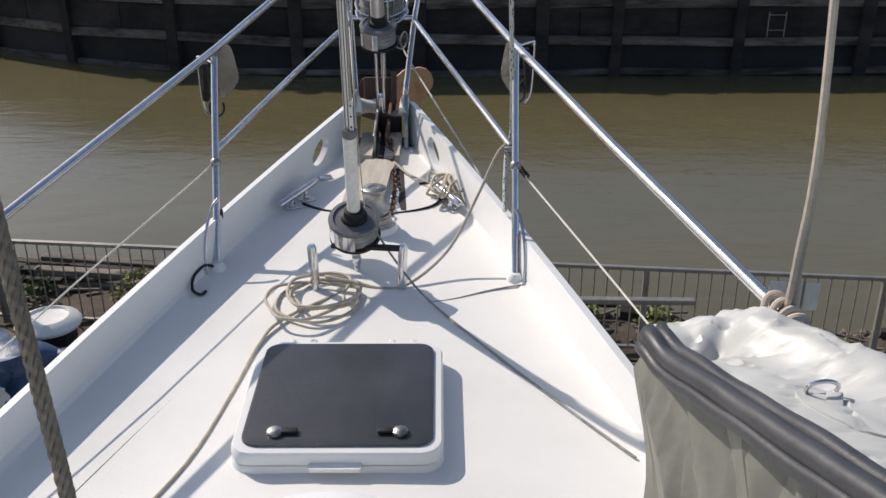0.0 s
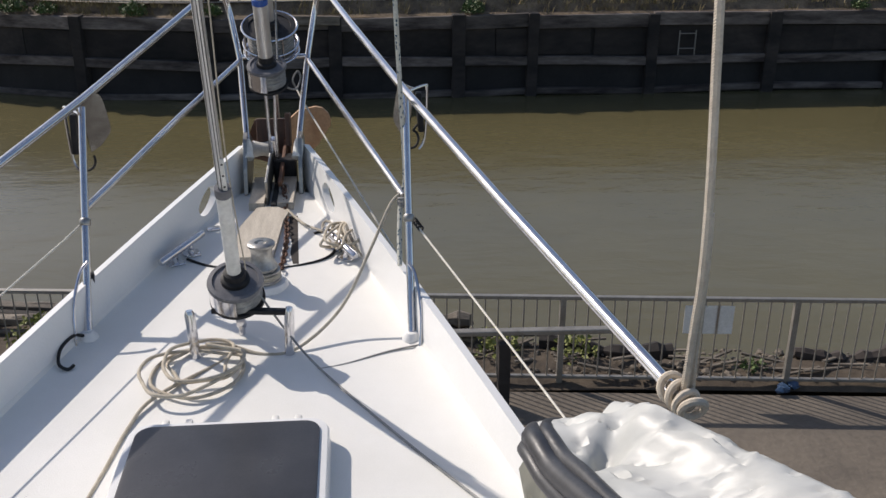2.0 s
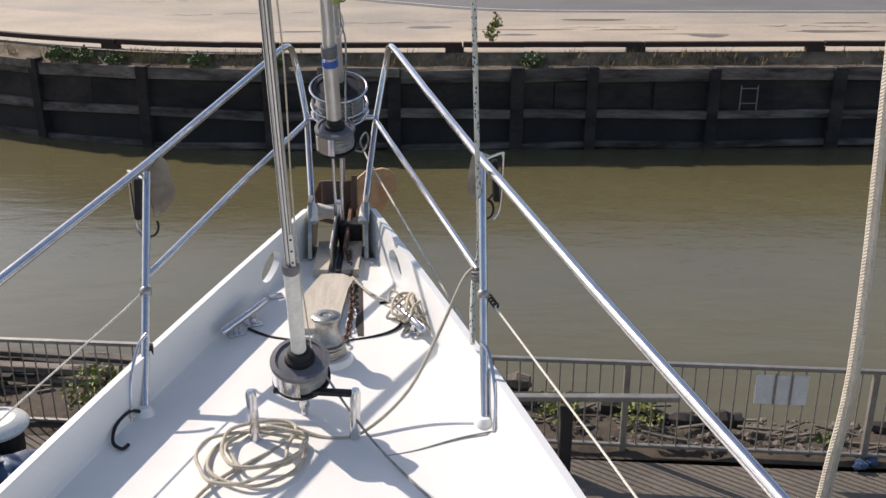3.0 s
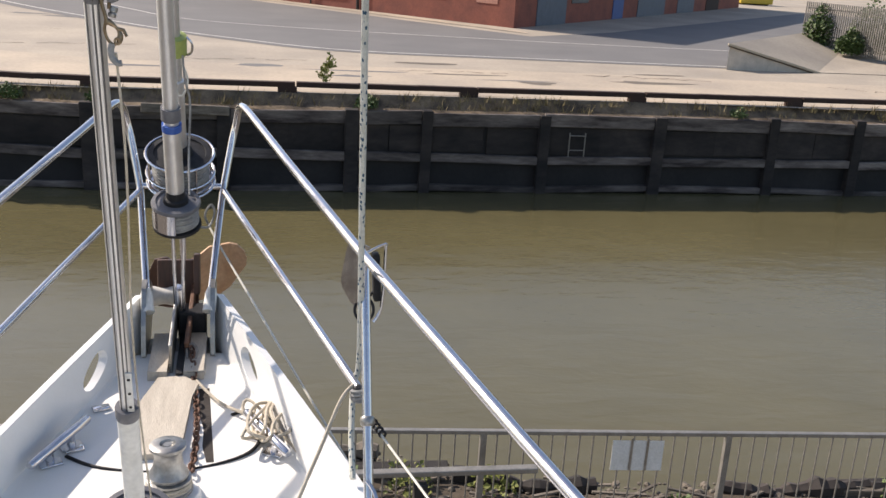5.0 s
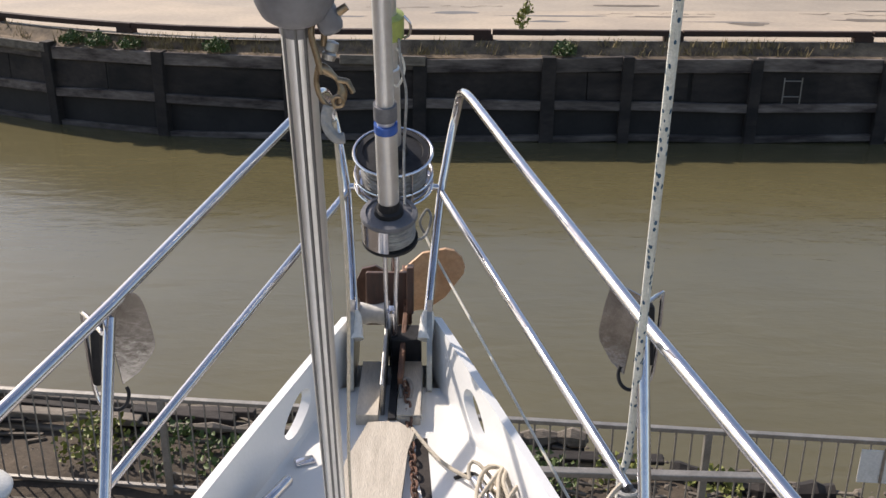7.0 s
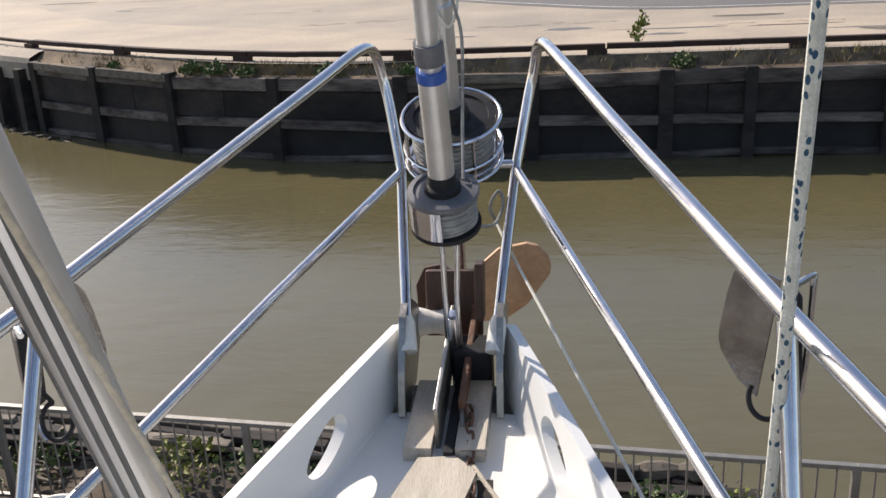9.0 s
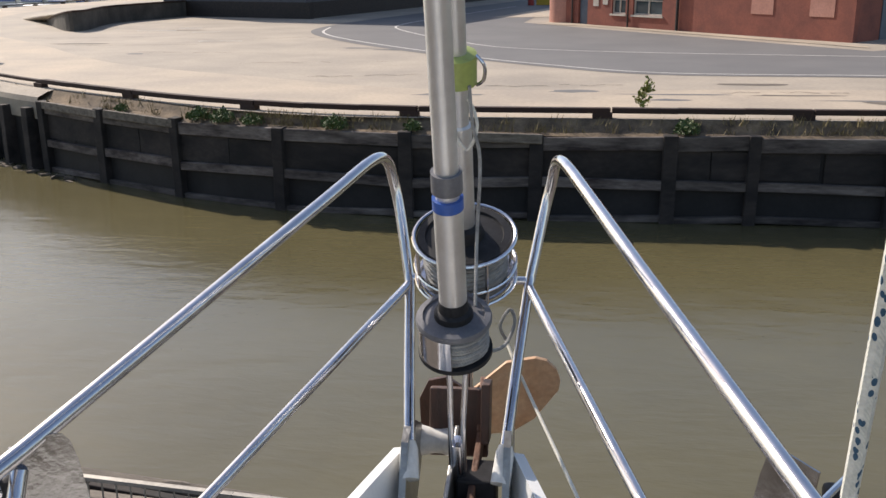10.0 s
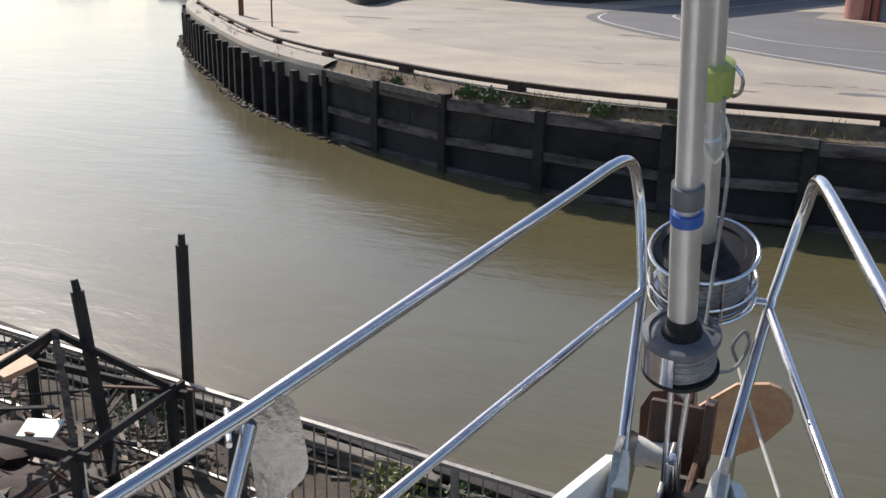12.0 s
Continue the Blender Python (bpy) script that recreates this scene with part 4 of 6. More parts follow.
# railing
rail = thing("railing", (0, 8.38, 0), "galvanised steel railing with thin upright bars", "railing")
X0, X1, STEP = -9.0, 12.8, 2.17
post_me = mesh_of("post", box(B(), (0, 0, 0.465), (0.055, 0.05, 0.93), None, 0.004), GALV, False)
bar_me = mesh_of("bar", tube(B(), [(0, 0, 0.1), (0, 0, 0.93)], 0.0075, 6), GALV)
x = 4.12 - STEP * 6
k = 0
while x < X1:
    for me, dx in [(post_me, 0.0)] + [(bar_me, STEP * j / 18) for j in range(1, 18)]:
        ob = new(me.name, me)
        ob.parent = rail
        ob.location = (x + dx, fence_y(x + dx) - 8.38, 0)
    b = B()
    beam(b, (x, fence_y(x), 0.94), (x + STEP, fence_y(x + STEP), 0.94), 0.05, 0.035, 0.004)
    part("top_rail", b, GALV, rail, smooth=False)
    b = B()
    beam(b, (x, fence_y(x), 0.09), (x + STEP, fence_y(x + STEP), 0.09), 0.04, 0.03, 0.004)
    part("bottom_rail", b, GALV, rail, smooth=False)
    x += STEP
sn = thing("notice", (3.3, fence_y(3.3) - 0.04, 0.62), "blank white notice tied to the railing", "notice")
part("sheet", box(B(), (3.3, fence_y(3.3) - 0.045, 0.745), (0.46, 0.008, 0.29), turn(-6.2), 0.003), WHITEPL, sn, smooth=False)
for dx in (-0.06, 0.08):
    part("strap", box(B(), (3.3 + dx, fence_y(3.3 + dx) - 0.055, 0.76), (0.02, 0.006, 0.31), turn(-6.2)), DULL, sn, smooth=False)
bl = random.Random(4)
bm = B()
for _ in range(6):
    rock(bm, (4.12 + bl.uniform(-0.09, 0.09), fence_y(4.1) - 0.08 + bl.uniform(-0.05, 0.05), 0.05), 0.06, bl)
solid("plastic_bag", bm, TARP, "crumpled dark blue plastic bag at a post's foot", "bag")
bs = thing("barrier_rail", (1.0, 7.75, 0), "weathered steel rail on two posts before the railing", "rail")
beam_ = B()
beam(beam_, (0.1, 7.95, 0.74), (2.32, 7.76, 0.80), 0.08, 0.05, 0.01)
part("rail", beam_, GALV, bs, smooth=False)
for x in (0.55, 1.35):
    part("post", box(B(), (x, 7.88 - 0.05 * x, 0.345), (0.11, 0.11, 0.69), None, 0.01), OLDWOOD, bs, smooth=False)

# things heaped on the quay beside the bow
def dump(name, x, y, z, r, m, label, cat, seed):
    q = random.Random(seed)
    b = bmesh.new()
    bmesh.ops.create_icosphere(b, subdivisions=4, radius=1)
    for v in b.verts:
        n1 = noise.noise(v.co * 1.8 + Vector((seed, 0, 0))) * 0.45 + noise.noise(v.co * 5 + Vector((0, seed, 0))) * 0.16
        v.co = Vector((x, y, z)) + Vector((v.co.x * r[0], v.co.y * r[1], max(v.co.z, -0.5) * r[2])) * (1 + n1)
    return solid(name, b, m, label, cat, at=(x, y, 0))


dump("tarpaulin", -4.3, 7.3, 0.2, (0.9, 0.6, 0.40), TARP, "crumpled blue tarpaulin over gear on the quay", "tarpaulin", 2)
dump("tarpaulin", -3.3, 7.55, 0.12, (0.7, 0.35, 0.26), TARP, "dark blue folded tarpaulin on the quay", "tarpaulin", 6)
dump("sack", -4.0, 6.9, 0.35, (0.25, 0.22, 0.3), WHITEPL, "white plastic sack on the tarpaulin", "sack", 9)
bs_ = thing("washing_bowl", (-3.78, 8.12, 0.3), "upturned white plastic bowl", "bowl")
part("shell", lathe(B(), ((0.30, 0.30), (0.31, 0.33), (0.29, 0.36), (0.20, 0.40), (0.19, 0.38), (0.12, 0.37), (0.02, 0.37)), (-3.78, 8.12, 0.08), seg=32), WHITEPL, bs_)
part("stack", lathe(B(), ((0.24, 0), (0.25, 0.30)), (-3.78, 8.12, 0.08), seg=24), BLACK, bs_)
for k, (a, b_, w) in enumerate((((-5.2, 7.6, 0.1), (-2.2, 7.5, 0.12), 0.16), ((-5.6, 7.9, 0.2), (-2.6, 7.75, 0.22), 0.1), ((-4.9, 7.2, 0.08), (-2.8, 7.3, 0.1), 0.2))):
    bm = B()
    beam(bm, a, b_, w, w * 0.6, 0.006)
    solid("plank", bm, SUNWOOD if k else OLDWOOD, "old grey plank lying on the quay", "plank", group="planks on the quay", smooth=False)

# scrap heaped below the trestle, its dark colour standing in for shadow
for k, (x, y, rx, ry, h) in enumerate(((-6.3, 7.9, 0.9, 0.5, 0.22), (-5.6, 8.1, 0.7, 0.4, 0.16), (-6.9, 8.4, 0.8, 0.5, 0.25), (-5.2, 7.7, 0.6, 0.35, 0.12))):
    dump("scrap_mound", x, y, 0.08, (rx, ry, h), BLKPOLE if k % 2 else KERBWOOD, "heap of rusty scrap and rotten wood, coloured dark for the shadow there", "scrap", 20 + k)
# wooden trestle frame, iron poles
tr = thing("timber_trestle", (-6.3, 8.2, 0), "broken grey timber trestle with scrap boards", "trestle")
C0 = Vector((-5.85, 8.05, 0))
T0 = C0 + Vector((0.05, 0.1, 1.62))
for dx, dy in ((-0.75, -0.6), (0.8, -0.55), (0.75, 0.65), (-0.8, 0.6)):
    part("leg", beam(B(), C0 + Vector((dx * 1.0, dy, 0)), C0 + Vector((dx * 1.0, dy, 1.05)), 0.075, 0.075), OLDWOOD, tr, smooth=False)
    part("strut", beam(B(), C0 + Vector((dx, dy, 1.02)), T0, 0.055, 0.055), OLDWOOD, tr, smooth=False)
for (a, b_), z in zip((((-0.9, -0.62), (0.95, -0.56)), ((0.82, -0.7), (0.77, 0.8)), ((0.9, 0.68), (-0.95, 0.62)), ((-0.78, 0.75), (-0.74, -0.75)), ((-0.9, -0.62), (0.95, -0.56))), (0.98, 0.98, 0.96, 1.0, 0.3)):
    part("cross_bar", beam(B(), C0 + Vector((*a, z)), C0 + Vector((*b_, z + 0.02)), 0.045, 0.07), OLDWOOD, tr, smooth=False)
qs = random.Random(31)
for k in range(46):
    c = C0 + Vector((qs.uniform(-0.8, 0.9), qs.uniform(-0.6, 0.7), qs.uniform(0.1, 1.0)))
    d = Vector((qs.uniform(-0.6, 0.6), qs.uniform(-0.6, 0.6), qs.uniform(-0.2, 0.25)))
    part("scrap_board", beam(B(), c - d * 0.7, c + d * 0.7, qs.uniform(0.03, 0.08), 0.02), (DKWOOD_SHADE, SUNWOOD, RUST, OLDWOOD, SUNWOOD)[k % 5], tr, smooth=False)
part("scrap_board", box(B(), C0 + Vector((0.2, -0.3, 0.95)), (0.3, 0.22, 0.03), turn(20, 12)), WHITEPL, tr, "white scrap board", smooth=False)
part("scrap_board", box(B(), C0 + Vector((-0.6, 0.2, 1.15)), (0.4, 0.3, 0.05), turn(-20, 10)), TAN, tr, "orange-brown scrap sheet", smooth=False)
for (x, y, zt, lx, ly) in ((-5.28, 9.15, 2.18, 0.04, 0.0), (-5.47, 8.35, 1.93, -0.24, 0.0)):
    po = thing("iron_pole", (x, y, 0), "tall black rusted iron pole standing in the bank", "pole", "iron poles")
    part("shaft", tube(B(), [(x, y, 0), (x + lx * 0.5, y + ly * 0.5, zt * 0.5), (x + lx, y + ly, zt)], 0.055, 8), BLKPOLE, po)
    part("cap", tube(B(), [(x + lx, y + ly, zt), (x + lx * 1.08, y + ly, zt + 0.1)], [0.035, 0.03], 8), BLKPOLE, po)

# ---- yacht ----
CX = -0.31


def dz(y):
    return 3.2 + 0.05 * (y - 3.2)


def hw(y):
    d = 4.85 - y
    return 0.14 + 0.335 * d - 0.0125 * d * d


def ztop(y):
    return 3.48 + (y - 4.85) * 0.075


yacht = thing("yacht", (CX, 1.0, 0), "white sailing yacht laid up ashore, seen from its foredeck", "yacht")
YS = [4.86, 4.7, 4.5, 4.25, 4.0, 3.75, 3.5, 3.25, 3.0, 2.7, 2.4, 2.0, 1.6, 1.2, 0.8, 0.4, 0.0, -0.8, -1.8, -3.0, -4.2]
# hull shell
bm = B()
rings = []
for y in YS:
    w, zt = hw(y) + 0.035, ztop(y)
    k = min(1.0, max(0.06, (4.95 - y) / 3.4))
    w, zt = max(0.04, w - 0.032), dz(y) - 0.006
    prof = [(w, zt), (w * (0.99 - 0.1 * (1 - k)), zt - 0.25), (w * (0.90 * k + 0.05), 2.6), (w * (0.80 * k + 0.02), 2.0), (w * 0.5 * k, 1.5 + 0.5 * (1 - k)), (0.05, 1.2 + 0.9 * (1 - k))]
    rings.append([bm.verts.new((CX + sx * px_, y, pz)) for sx, seq in ((1, prof), (-1, prof[::-1])) for px_, pz in seq])
for a, b in zip(rings, rings[1:]):
    for k in range(11):
        bm.faces.new((a[k], a[k + 1], b[k + 1], b[k]))
bm.faces.new(rings[0])
bm.faces.new(list(reversed(rings[-1])))
bmesh.ops.recalc_face_normals(bm, faces=bm.faces)
part("hull", bm, GEL, yacht)
bm = B()
box(bm, (CX, -0.6, 0.7), (0.22, 4.4, 1.42), None, 0.08)
part("keel", bm, DOORB, yacht, "dark blue keel")
# deck
bm = B()
rr_ = []
for y in YS[1:]:
    f = max(0.03, hw(y) - 0.012)
    z = dz(y)
    rr_.append([bm.verts.new((CX + s * f, y, z + c + (0.03 if abs(s) < 0.9 else 0.0) * 0)) for s, c in ((-1, 0.04), (-0.975, 0.010), (-0.93, 0.0), (-0.5, 0.006), (0, 0.012), (0.5, 0.006), (0.93, 0.0), (0.975, 0.010), (1, 0.04))])
for a, b in zip(rr_, rr_[1:]):
    for k in range(8):
        bm.faces.new((a[k], b[k], b[k + 1], a[k + 1]))
for f in bm.faces:
    f.normal_update()
    if f.normal.z < 0:
        f.normal_flip()
part("deck", bm, DECK, yacht, "white painted foredeck")


# bulwarks with hawse holes
def bulwark(side):
    bm = B()
    hole_y, mid_q, skew, half_y, half_q = 4.405, 0.48, 0.13, 0.090, 0.28
    ys = []
    y = 4.84
    while y > -4.2:
        ys.append(y)
        y -= 0.008 if 4.28 < y < 4.60 else 0.06 if y > 3.9 else 0.12
    fr = [k / 26 for k in range(27)]
    inn, out = [], []
    for y in ys:
        f, z0, w, z1 = max(0.02, hw(y) - 0.022), dz(y) + 0.002, hw(y), ztop(y)
        inn.append([bm.verts.new((CX + side * (f + (w - f) * q ** 1.5), y, z0 + (z1 - z0) * q)) for q in fr])
        out.append([bm.verts.new((CX + side * (f + 0.03 + (w - f) * q ** 1.5), y, z0 + (z1 - z0) * q + (0.0 if q < 1 else -0.004))) for q in fr])

    def rim(y, q):
        return (abs(y - hole_y - (q - mid_q) * skew) / half_y) ** 1.7 + (abs(q - mid_q) / half_q) ** 1.7

    def hole(i, k):
        yy, q = (ys[i] + ys[i + 1]) / 2, (fr[k] + fr[k + 1]) / 2
        return rim(yy, q) < 1.0
    for i in range(1, len(ys) - 1):
        for k in range(1, len(fr) - 1):
            near = [hole(a, b) for a in (i - 1, i) for b in (k - 1, k)]
            if any(near) and not all(near):
                s = rim(ys[i], fr[k]) ** (1 / 1.7)
                q = mid_q + (fr[k] - mid_q) / s
                y = hole_y + (q - mid_q) * skew + (ys[i] - hole_y - (fr[k] - mid_q) * skew) / s
                f, z0, w, z1 = max(0.02, hw(y) - 0.022), dz(y) + 0.002, hw(y), ztop(y)
                for ring, o in ((inn, 0.0), (out, 0.03)):
                    ring[i][k].co = (CX + side * (f + o + (w - f) * q ** 1.5), y, z0 + (z1 - z0) * q)
    for i in range(len(ys) - 1):
        for k in range(len(fr) - 1):
            if hole(i, k):
                continue
            bm.faces.new((inn[i][k], inn[i][k + 1], inn[i + 1][k + 1], inn[i + 1][k]))
            bm.faces.new((out[i][k], out[i + 1][k], out[i + 1][k + 1], out[i][k + 1]))
            for dj, dk, e in ((0, 1, ((i, k + 1), (i + 1, k + 1))), (0, -1, ((i, k), (i + 1, k))), (1, 0, ((i + 1, k), (i + 1, k + 1))), (-1, 0, ((i, k), (i, k + 1)))):
                ii, kk = i + dj, k + dk
                if 0 <= ii < len(ys) - 1 and 0 <= kk < len(fr) - 1 and hole(ii, kk):
                    (a, b), (c, d) = e
                    bm.faces.new((inn[a][b], inn[c][d], out[c][d], out[a][b]))
        bm.faces.new((inn[i][-1], out[i][-1], out[i + 1][-1], inn[i + 1][-1]))
    bmesh.ops.recalc_face_normals(bm, faces=bm.faces)
    part("bulwark", bm, GEL, yacht, "white bulwark with a hawse hole")


bulwark(1)
bulwark(-1)
# raised forward end of the coachroof
bm = B()
bmesh.ops.create_uvsphere(bm, u_segments=32, v_segments=12, radius=1)
for v in bm.verts:
    v.co = Vector((CX + 0.02 + v.co.x * 0.36, 1.72 + v.co.y * 0.36, 3.09 + max(v.co.z, -0.2) * 0.21))
part("moulding", bm, GEL, yacht, "raised rounded moulding")
bm = B()
box(bm, (CX, -1.4, 3.22), (1.6, 3.8, 0.5), None, 0.12)
part("coachroof", bm, GEL, yacht)

# bow fitting: cheek plates, roller, wooden tread
for side in (-1, 1):
    bm = B()
    m = Matrix.Translation((CX + side * 0.132 - 0.009, 0, 0)) @ Matrix(((0, 0, 1, 0), (1, 0, 0, 0), (0, 1, 0, 0), (0, 0, 0, 1)))
    plate(bm, [(4.665, 3.285), (4.69, 3.265), (4.90, 3.275), (5.02, 3.36), (5.02, 3.46), (4.90, 3.53), (4.82, 3.55), (4.77, 3.53), (4.70, 3.40)], 0.018, m)
    part("cheek_plate", bm, DULL, yacht, "dull steel cheek plate", smooth=False)
part("bow_roller", lathe(B(), ((0.01, -0.05), (0.045, -0.05), (0.035, -0.01), (0.035, 0.01), (0.045, 0.05), (0.01, 0.05)), (CX - 0.078, 5.03, 3.40), (1, 0, 0), 20), WHITEPL, yacht, "white plastic bow roller")
bm = B()
o = [(-0.13, 3.93), (0.05, 3.93), (0.07, 4.30), (0.09, 4.40), (0.03, 4.46), (-0.06, 4.45), (-0.115, 4.25)]
lo = [bm.verts.new((CX + a, b, dz(b) + 0.008)) for a, b in o]
hi = [bm.verts.new((CX + a, b, dz(b) + 0.032)) for a, b in o]
bm.faces.new(hi)
for k in range(len(o)):
    bm.faces.new((lo[k], lo[(k + 1) % 7], hi[(k + 1) % 7], hi[k]))
bmesh.ops.recalc_face_normals(bm, faces=bm.faces)
part("tread", bm, PLANK, yacht, "bleached teak tread board", smooth=False)
bm = B()
for a, b in ((-0.10, -0.03), (0.03, 0.105)):
    o = [(a, 4.47), (b, 4.47), (b, 4.80), (a, 4.80)]
    hi = [bm.verts.new((CX + x_, y_, dz(y_) + 0.045)) for x_, y_ in o]
    lo = [bm.verts.new((CX + x_, y_, dz(y_) + 0.008)) for x_, y_ in o]
    bm.faces.new(hi)
    for k in range(4):
        bm.faces.new((lo[k], lo[(k + 1) % 4], hi[(k + 1) % 4], hi[k]))
bmesh.ops.recalc_face_normals(bm, faces=bm.faces)
part("tread", bm, PLANK, yacht, "bleached teak tread board", smooth=False)
# solid black bar and box imitate the shade inside the slot and opening
part("chain_channel", box(B(), (CX + 0.014, 4.66, 3.292), (0.024, 0.40, 0.045), turn(0, 2.8)), BLACK, yacht, "black bar for the shade in the chain channel", smooth=False)
part("well", box(B(), (CX + 0.05, 4.86, 3.33), (0.105, 0.12, 0.16), turn(0, 0), 0.006), BLACK, yacht, "black box for the shade in the opening under the anchor", smooth=False)
part("divider", box(B(), (CX - 0.018, 4.76, 3.37), (0.012, 0.50, 0.13), turn(0, 8), 0.003), DULL, yacht, "thin steel divider", smooth=False)
part("anchor_plate", box(B(), (CX + 0.075, 4.62, 3.305), (0.07, 0.30, 0.02), turn(0, 3), 0.003), DULL, yacht, "worn steel plate under the shank", smooth=False)

# pulpit, one half each side
TR = 0.0155


def mirror(p, side):
    return Vector((CX + side * (p[0] - CX), p[1], p[2]))


pulpit = thing("pulpit", (CX, 4.8, 3.5), "polished stainless steel pulpit rails over the bow", "pulpit")
for side in (1, -1):
    pts = [(-0.185, 4.80, 3.50), (-0.165, 4.95, 3.66), (-0.14, 5.15, 3.84)]
    arc = smooth_line([(-0.14, 5.15, 3.84), (-0.105, 5.22, 4.02), (-0.085, 5.235, 4.11), (-0.072, 5.20, 4.18), (-0.05, 5.10, 4.20), (0.006, 4.87, 4.172) if side > 0 else (0.0155, 4.87, 4.1555), (0.104, 4.46, 4.115) if side > 0 else (0.132, 4.46, 4.076)], 5)
    rest = [(0.29, 3.69, 4.015), (0.53, 2.80, 3.895), (0.774, 1.916, 3.785)] if side > 0 else [(0.300, 3.87, 3.962), (0.668, 2.6, 3.75), (0.90, 1.8, 3.62)]
    part("top_rail", tube(B(), [mirror(p, side) for p in pts[:2] + list(arc) + rest], TR, 14), STEEL, pulpit)
    part("lower_rail", tube(B(), [mirror(p, side) for p in ((-0.14, 5.15, 3.835), (0.06, 4.42, 3.735), (0.275, 3.625, 3.63) if side > 0 else (0.298, 3.66, 3.59))], TR * 0.86, 12), STEEL, pulpit)
    part("base_cap", lathe(B(), ((0.026, -0.07), (0.024, 0.01), (0.018, 0.03)), mirror((-0.186, 4.79, 3.49), side), mirror((0.1, 0.66, 0.74), side) - mirror((0, 0, 0), side), 16), WHITEPL, pulpit, "white base cap")
part("cross_bar", tube(B(), [(CX - 0.17, 5.155, 3.85), (CX + 0.17, 5.155, 3.85)], TR * 0.8, 10), STEEL, pulpit)


def stanchion(side, a, b):
    st = thing("stanchion", mirror(a, side), "polished steel stanchion standing on the deck edge", "stanchion", "stanchions")
    part("post", tube(B(), [mirror(a, side), mirror(b, side)], TR * 0.93, 12), STEEL, st)
    part("brace", tube(B(), [mirror(a + Vector(p), side) for p in smooth_line([(0.026, -0.06, 0), (0.033, -0.01, 0.12), (0.018, 0.07, 0.22), (-0.004, 0.11, 0.25)], 4)], 0.006, 8), STEEL, st)
    part("foot", lathe(B(), ((0.036, 0), (0.034, 0.012), (0.02, 0.03)), mirror(a - Vector((0, 0, 0.003)), side), seg=18), GEL, st, "painted foot")
    part("clamp", lathe(B(), ((0.017, -0.014), (0.021, -0.008), (0.021, 0.008), (0.017, 0.014)), mirror(a.lerp(b, 0.49), side), mirror(b - a + Vector((CX, 0, 0)), side) - Vector((CX, 0, 0)), 14), DULL, st, "dull steel clamp")


stanchion(1, Vector((0.283, 3.285, 3.206)), Vector((0.29, 3.69, 4.0)))
stanchion(-1, Vector((0.258, 3.375, 3.211)), Vector((0.305, 3.87, 3.93)))
# port side hook under the stanchion
hk = thing("deck_hook", mirror((0.30, 3.2, 3.25), -1), "bent dark steel hook at the bulwark foot", "hook")
part("hook", tube(B(), smooth_line([mirror(p, -1) for p in ((0.262, 3.36, 3.225), (0.29, 3.32, 3.25), (0.312, 3.24, 3.245), (0.308, 3.18, 3.218), (0.275, 3.16, 3.206), (0.258, 3.18, 3.210))], 5), 0.006, 8), BLACK, hk)


# shields beside the stanchion tops
def light_screen(side):
    ob = thing("light_screen", mirror((0.30, 3.95, 3.7), side), "scratched steel plate and black lamp hung from the rail", "light screen", "light screens")
    u_, v_ = Vector((-0.62, 0.78, 0)).normalized(), Vector((0.12, 0, 0.99)).normalized()
    m = Matrix.Translation((0.292, 3.955, 3.862)) @ Matrix((u_, v_, u_.cross(v_))).transposed().to_4x4()
    if side < 0:
        u_, v_ = Vector((0.75, 0.66, 0)).normalized(), Vector((-0.12, 0, 0.99)).normalized()
        m = Matrix.Translation((-0.893, 3.90, 3.860)) @ Matrix((u_, v_, u_.cross(v_))).transposed().to_4x4() @ Matrix.Scale(-1, 4, (1, 0, 0))
    part("plate", plate(B(), [(-0.045 * side, 0.11), (0.025 * side, 0.116), (0.040 * side, 0.110), (0.049 * side, 0.095), (0.054 * side, 0.06), (0.057 * side, -0.01), (0.055 * side, -0.03), (0.045 * side, -0.05), (0.0, -0.088), (-0.045 * side, -0.105)], 0.004, m), SPRAY, ob, "scratched metal plate", smooth=False)
    low = Vector((0, 0, -0.06 if side < 0 else 0))
    part("lamp_body", box(B(), mirror((0.355, 3.90, 3.88), side) + low, (0.025, 0.04, 0.16), turn(0, 0, -side * 4), 0.008), BLACK, ob, "black lamp body")
    part("bracket", tube(B(), [mirror(p, side) + low for p in smooth_line([(0.30, 3.80, 3.985), (0.375, 3.90, 3.985), (0.383, 3.91, 3.96), (0.375, 3.90, 3.78), (0.35, 3.89, 3.73)], 4)], 0.0055, 8), STEEL, ob)
    ring = [(0.318 + 0.030 * math.cos(radians(a)), 3.885 + 0.012 * math.sin(radians(a)), 3.775 + 0.034 * math.sin(radians(a))) for a in range(-215, 76, 15)]
    part("cable", tube(B(), smooth_line([mirror(p, side) + low for p in ring + [(0.345, 3.895, 3.83)]], 3), 0.0048, 8), BLACK, ob)


light_screen(1)
light_screen(-1)

# anchor in the bow roller
an = thing("plough_anchor", (CX, 5.2, 3.3), "rust-stained plough anchor stowed in the bow roller", "anchor")
bm = B()
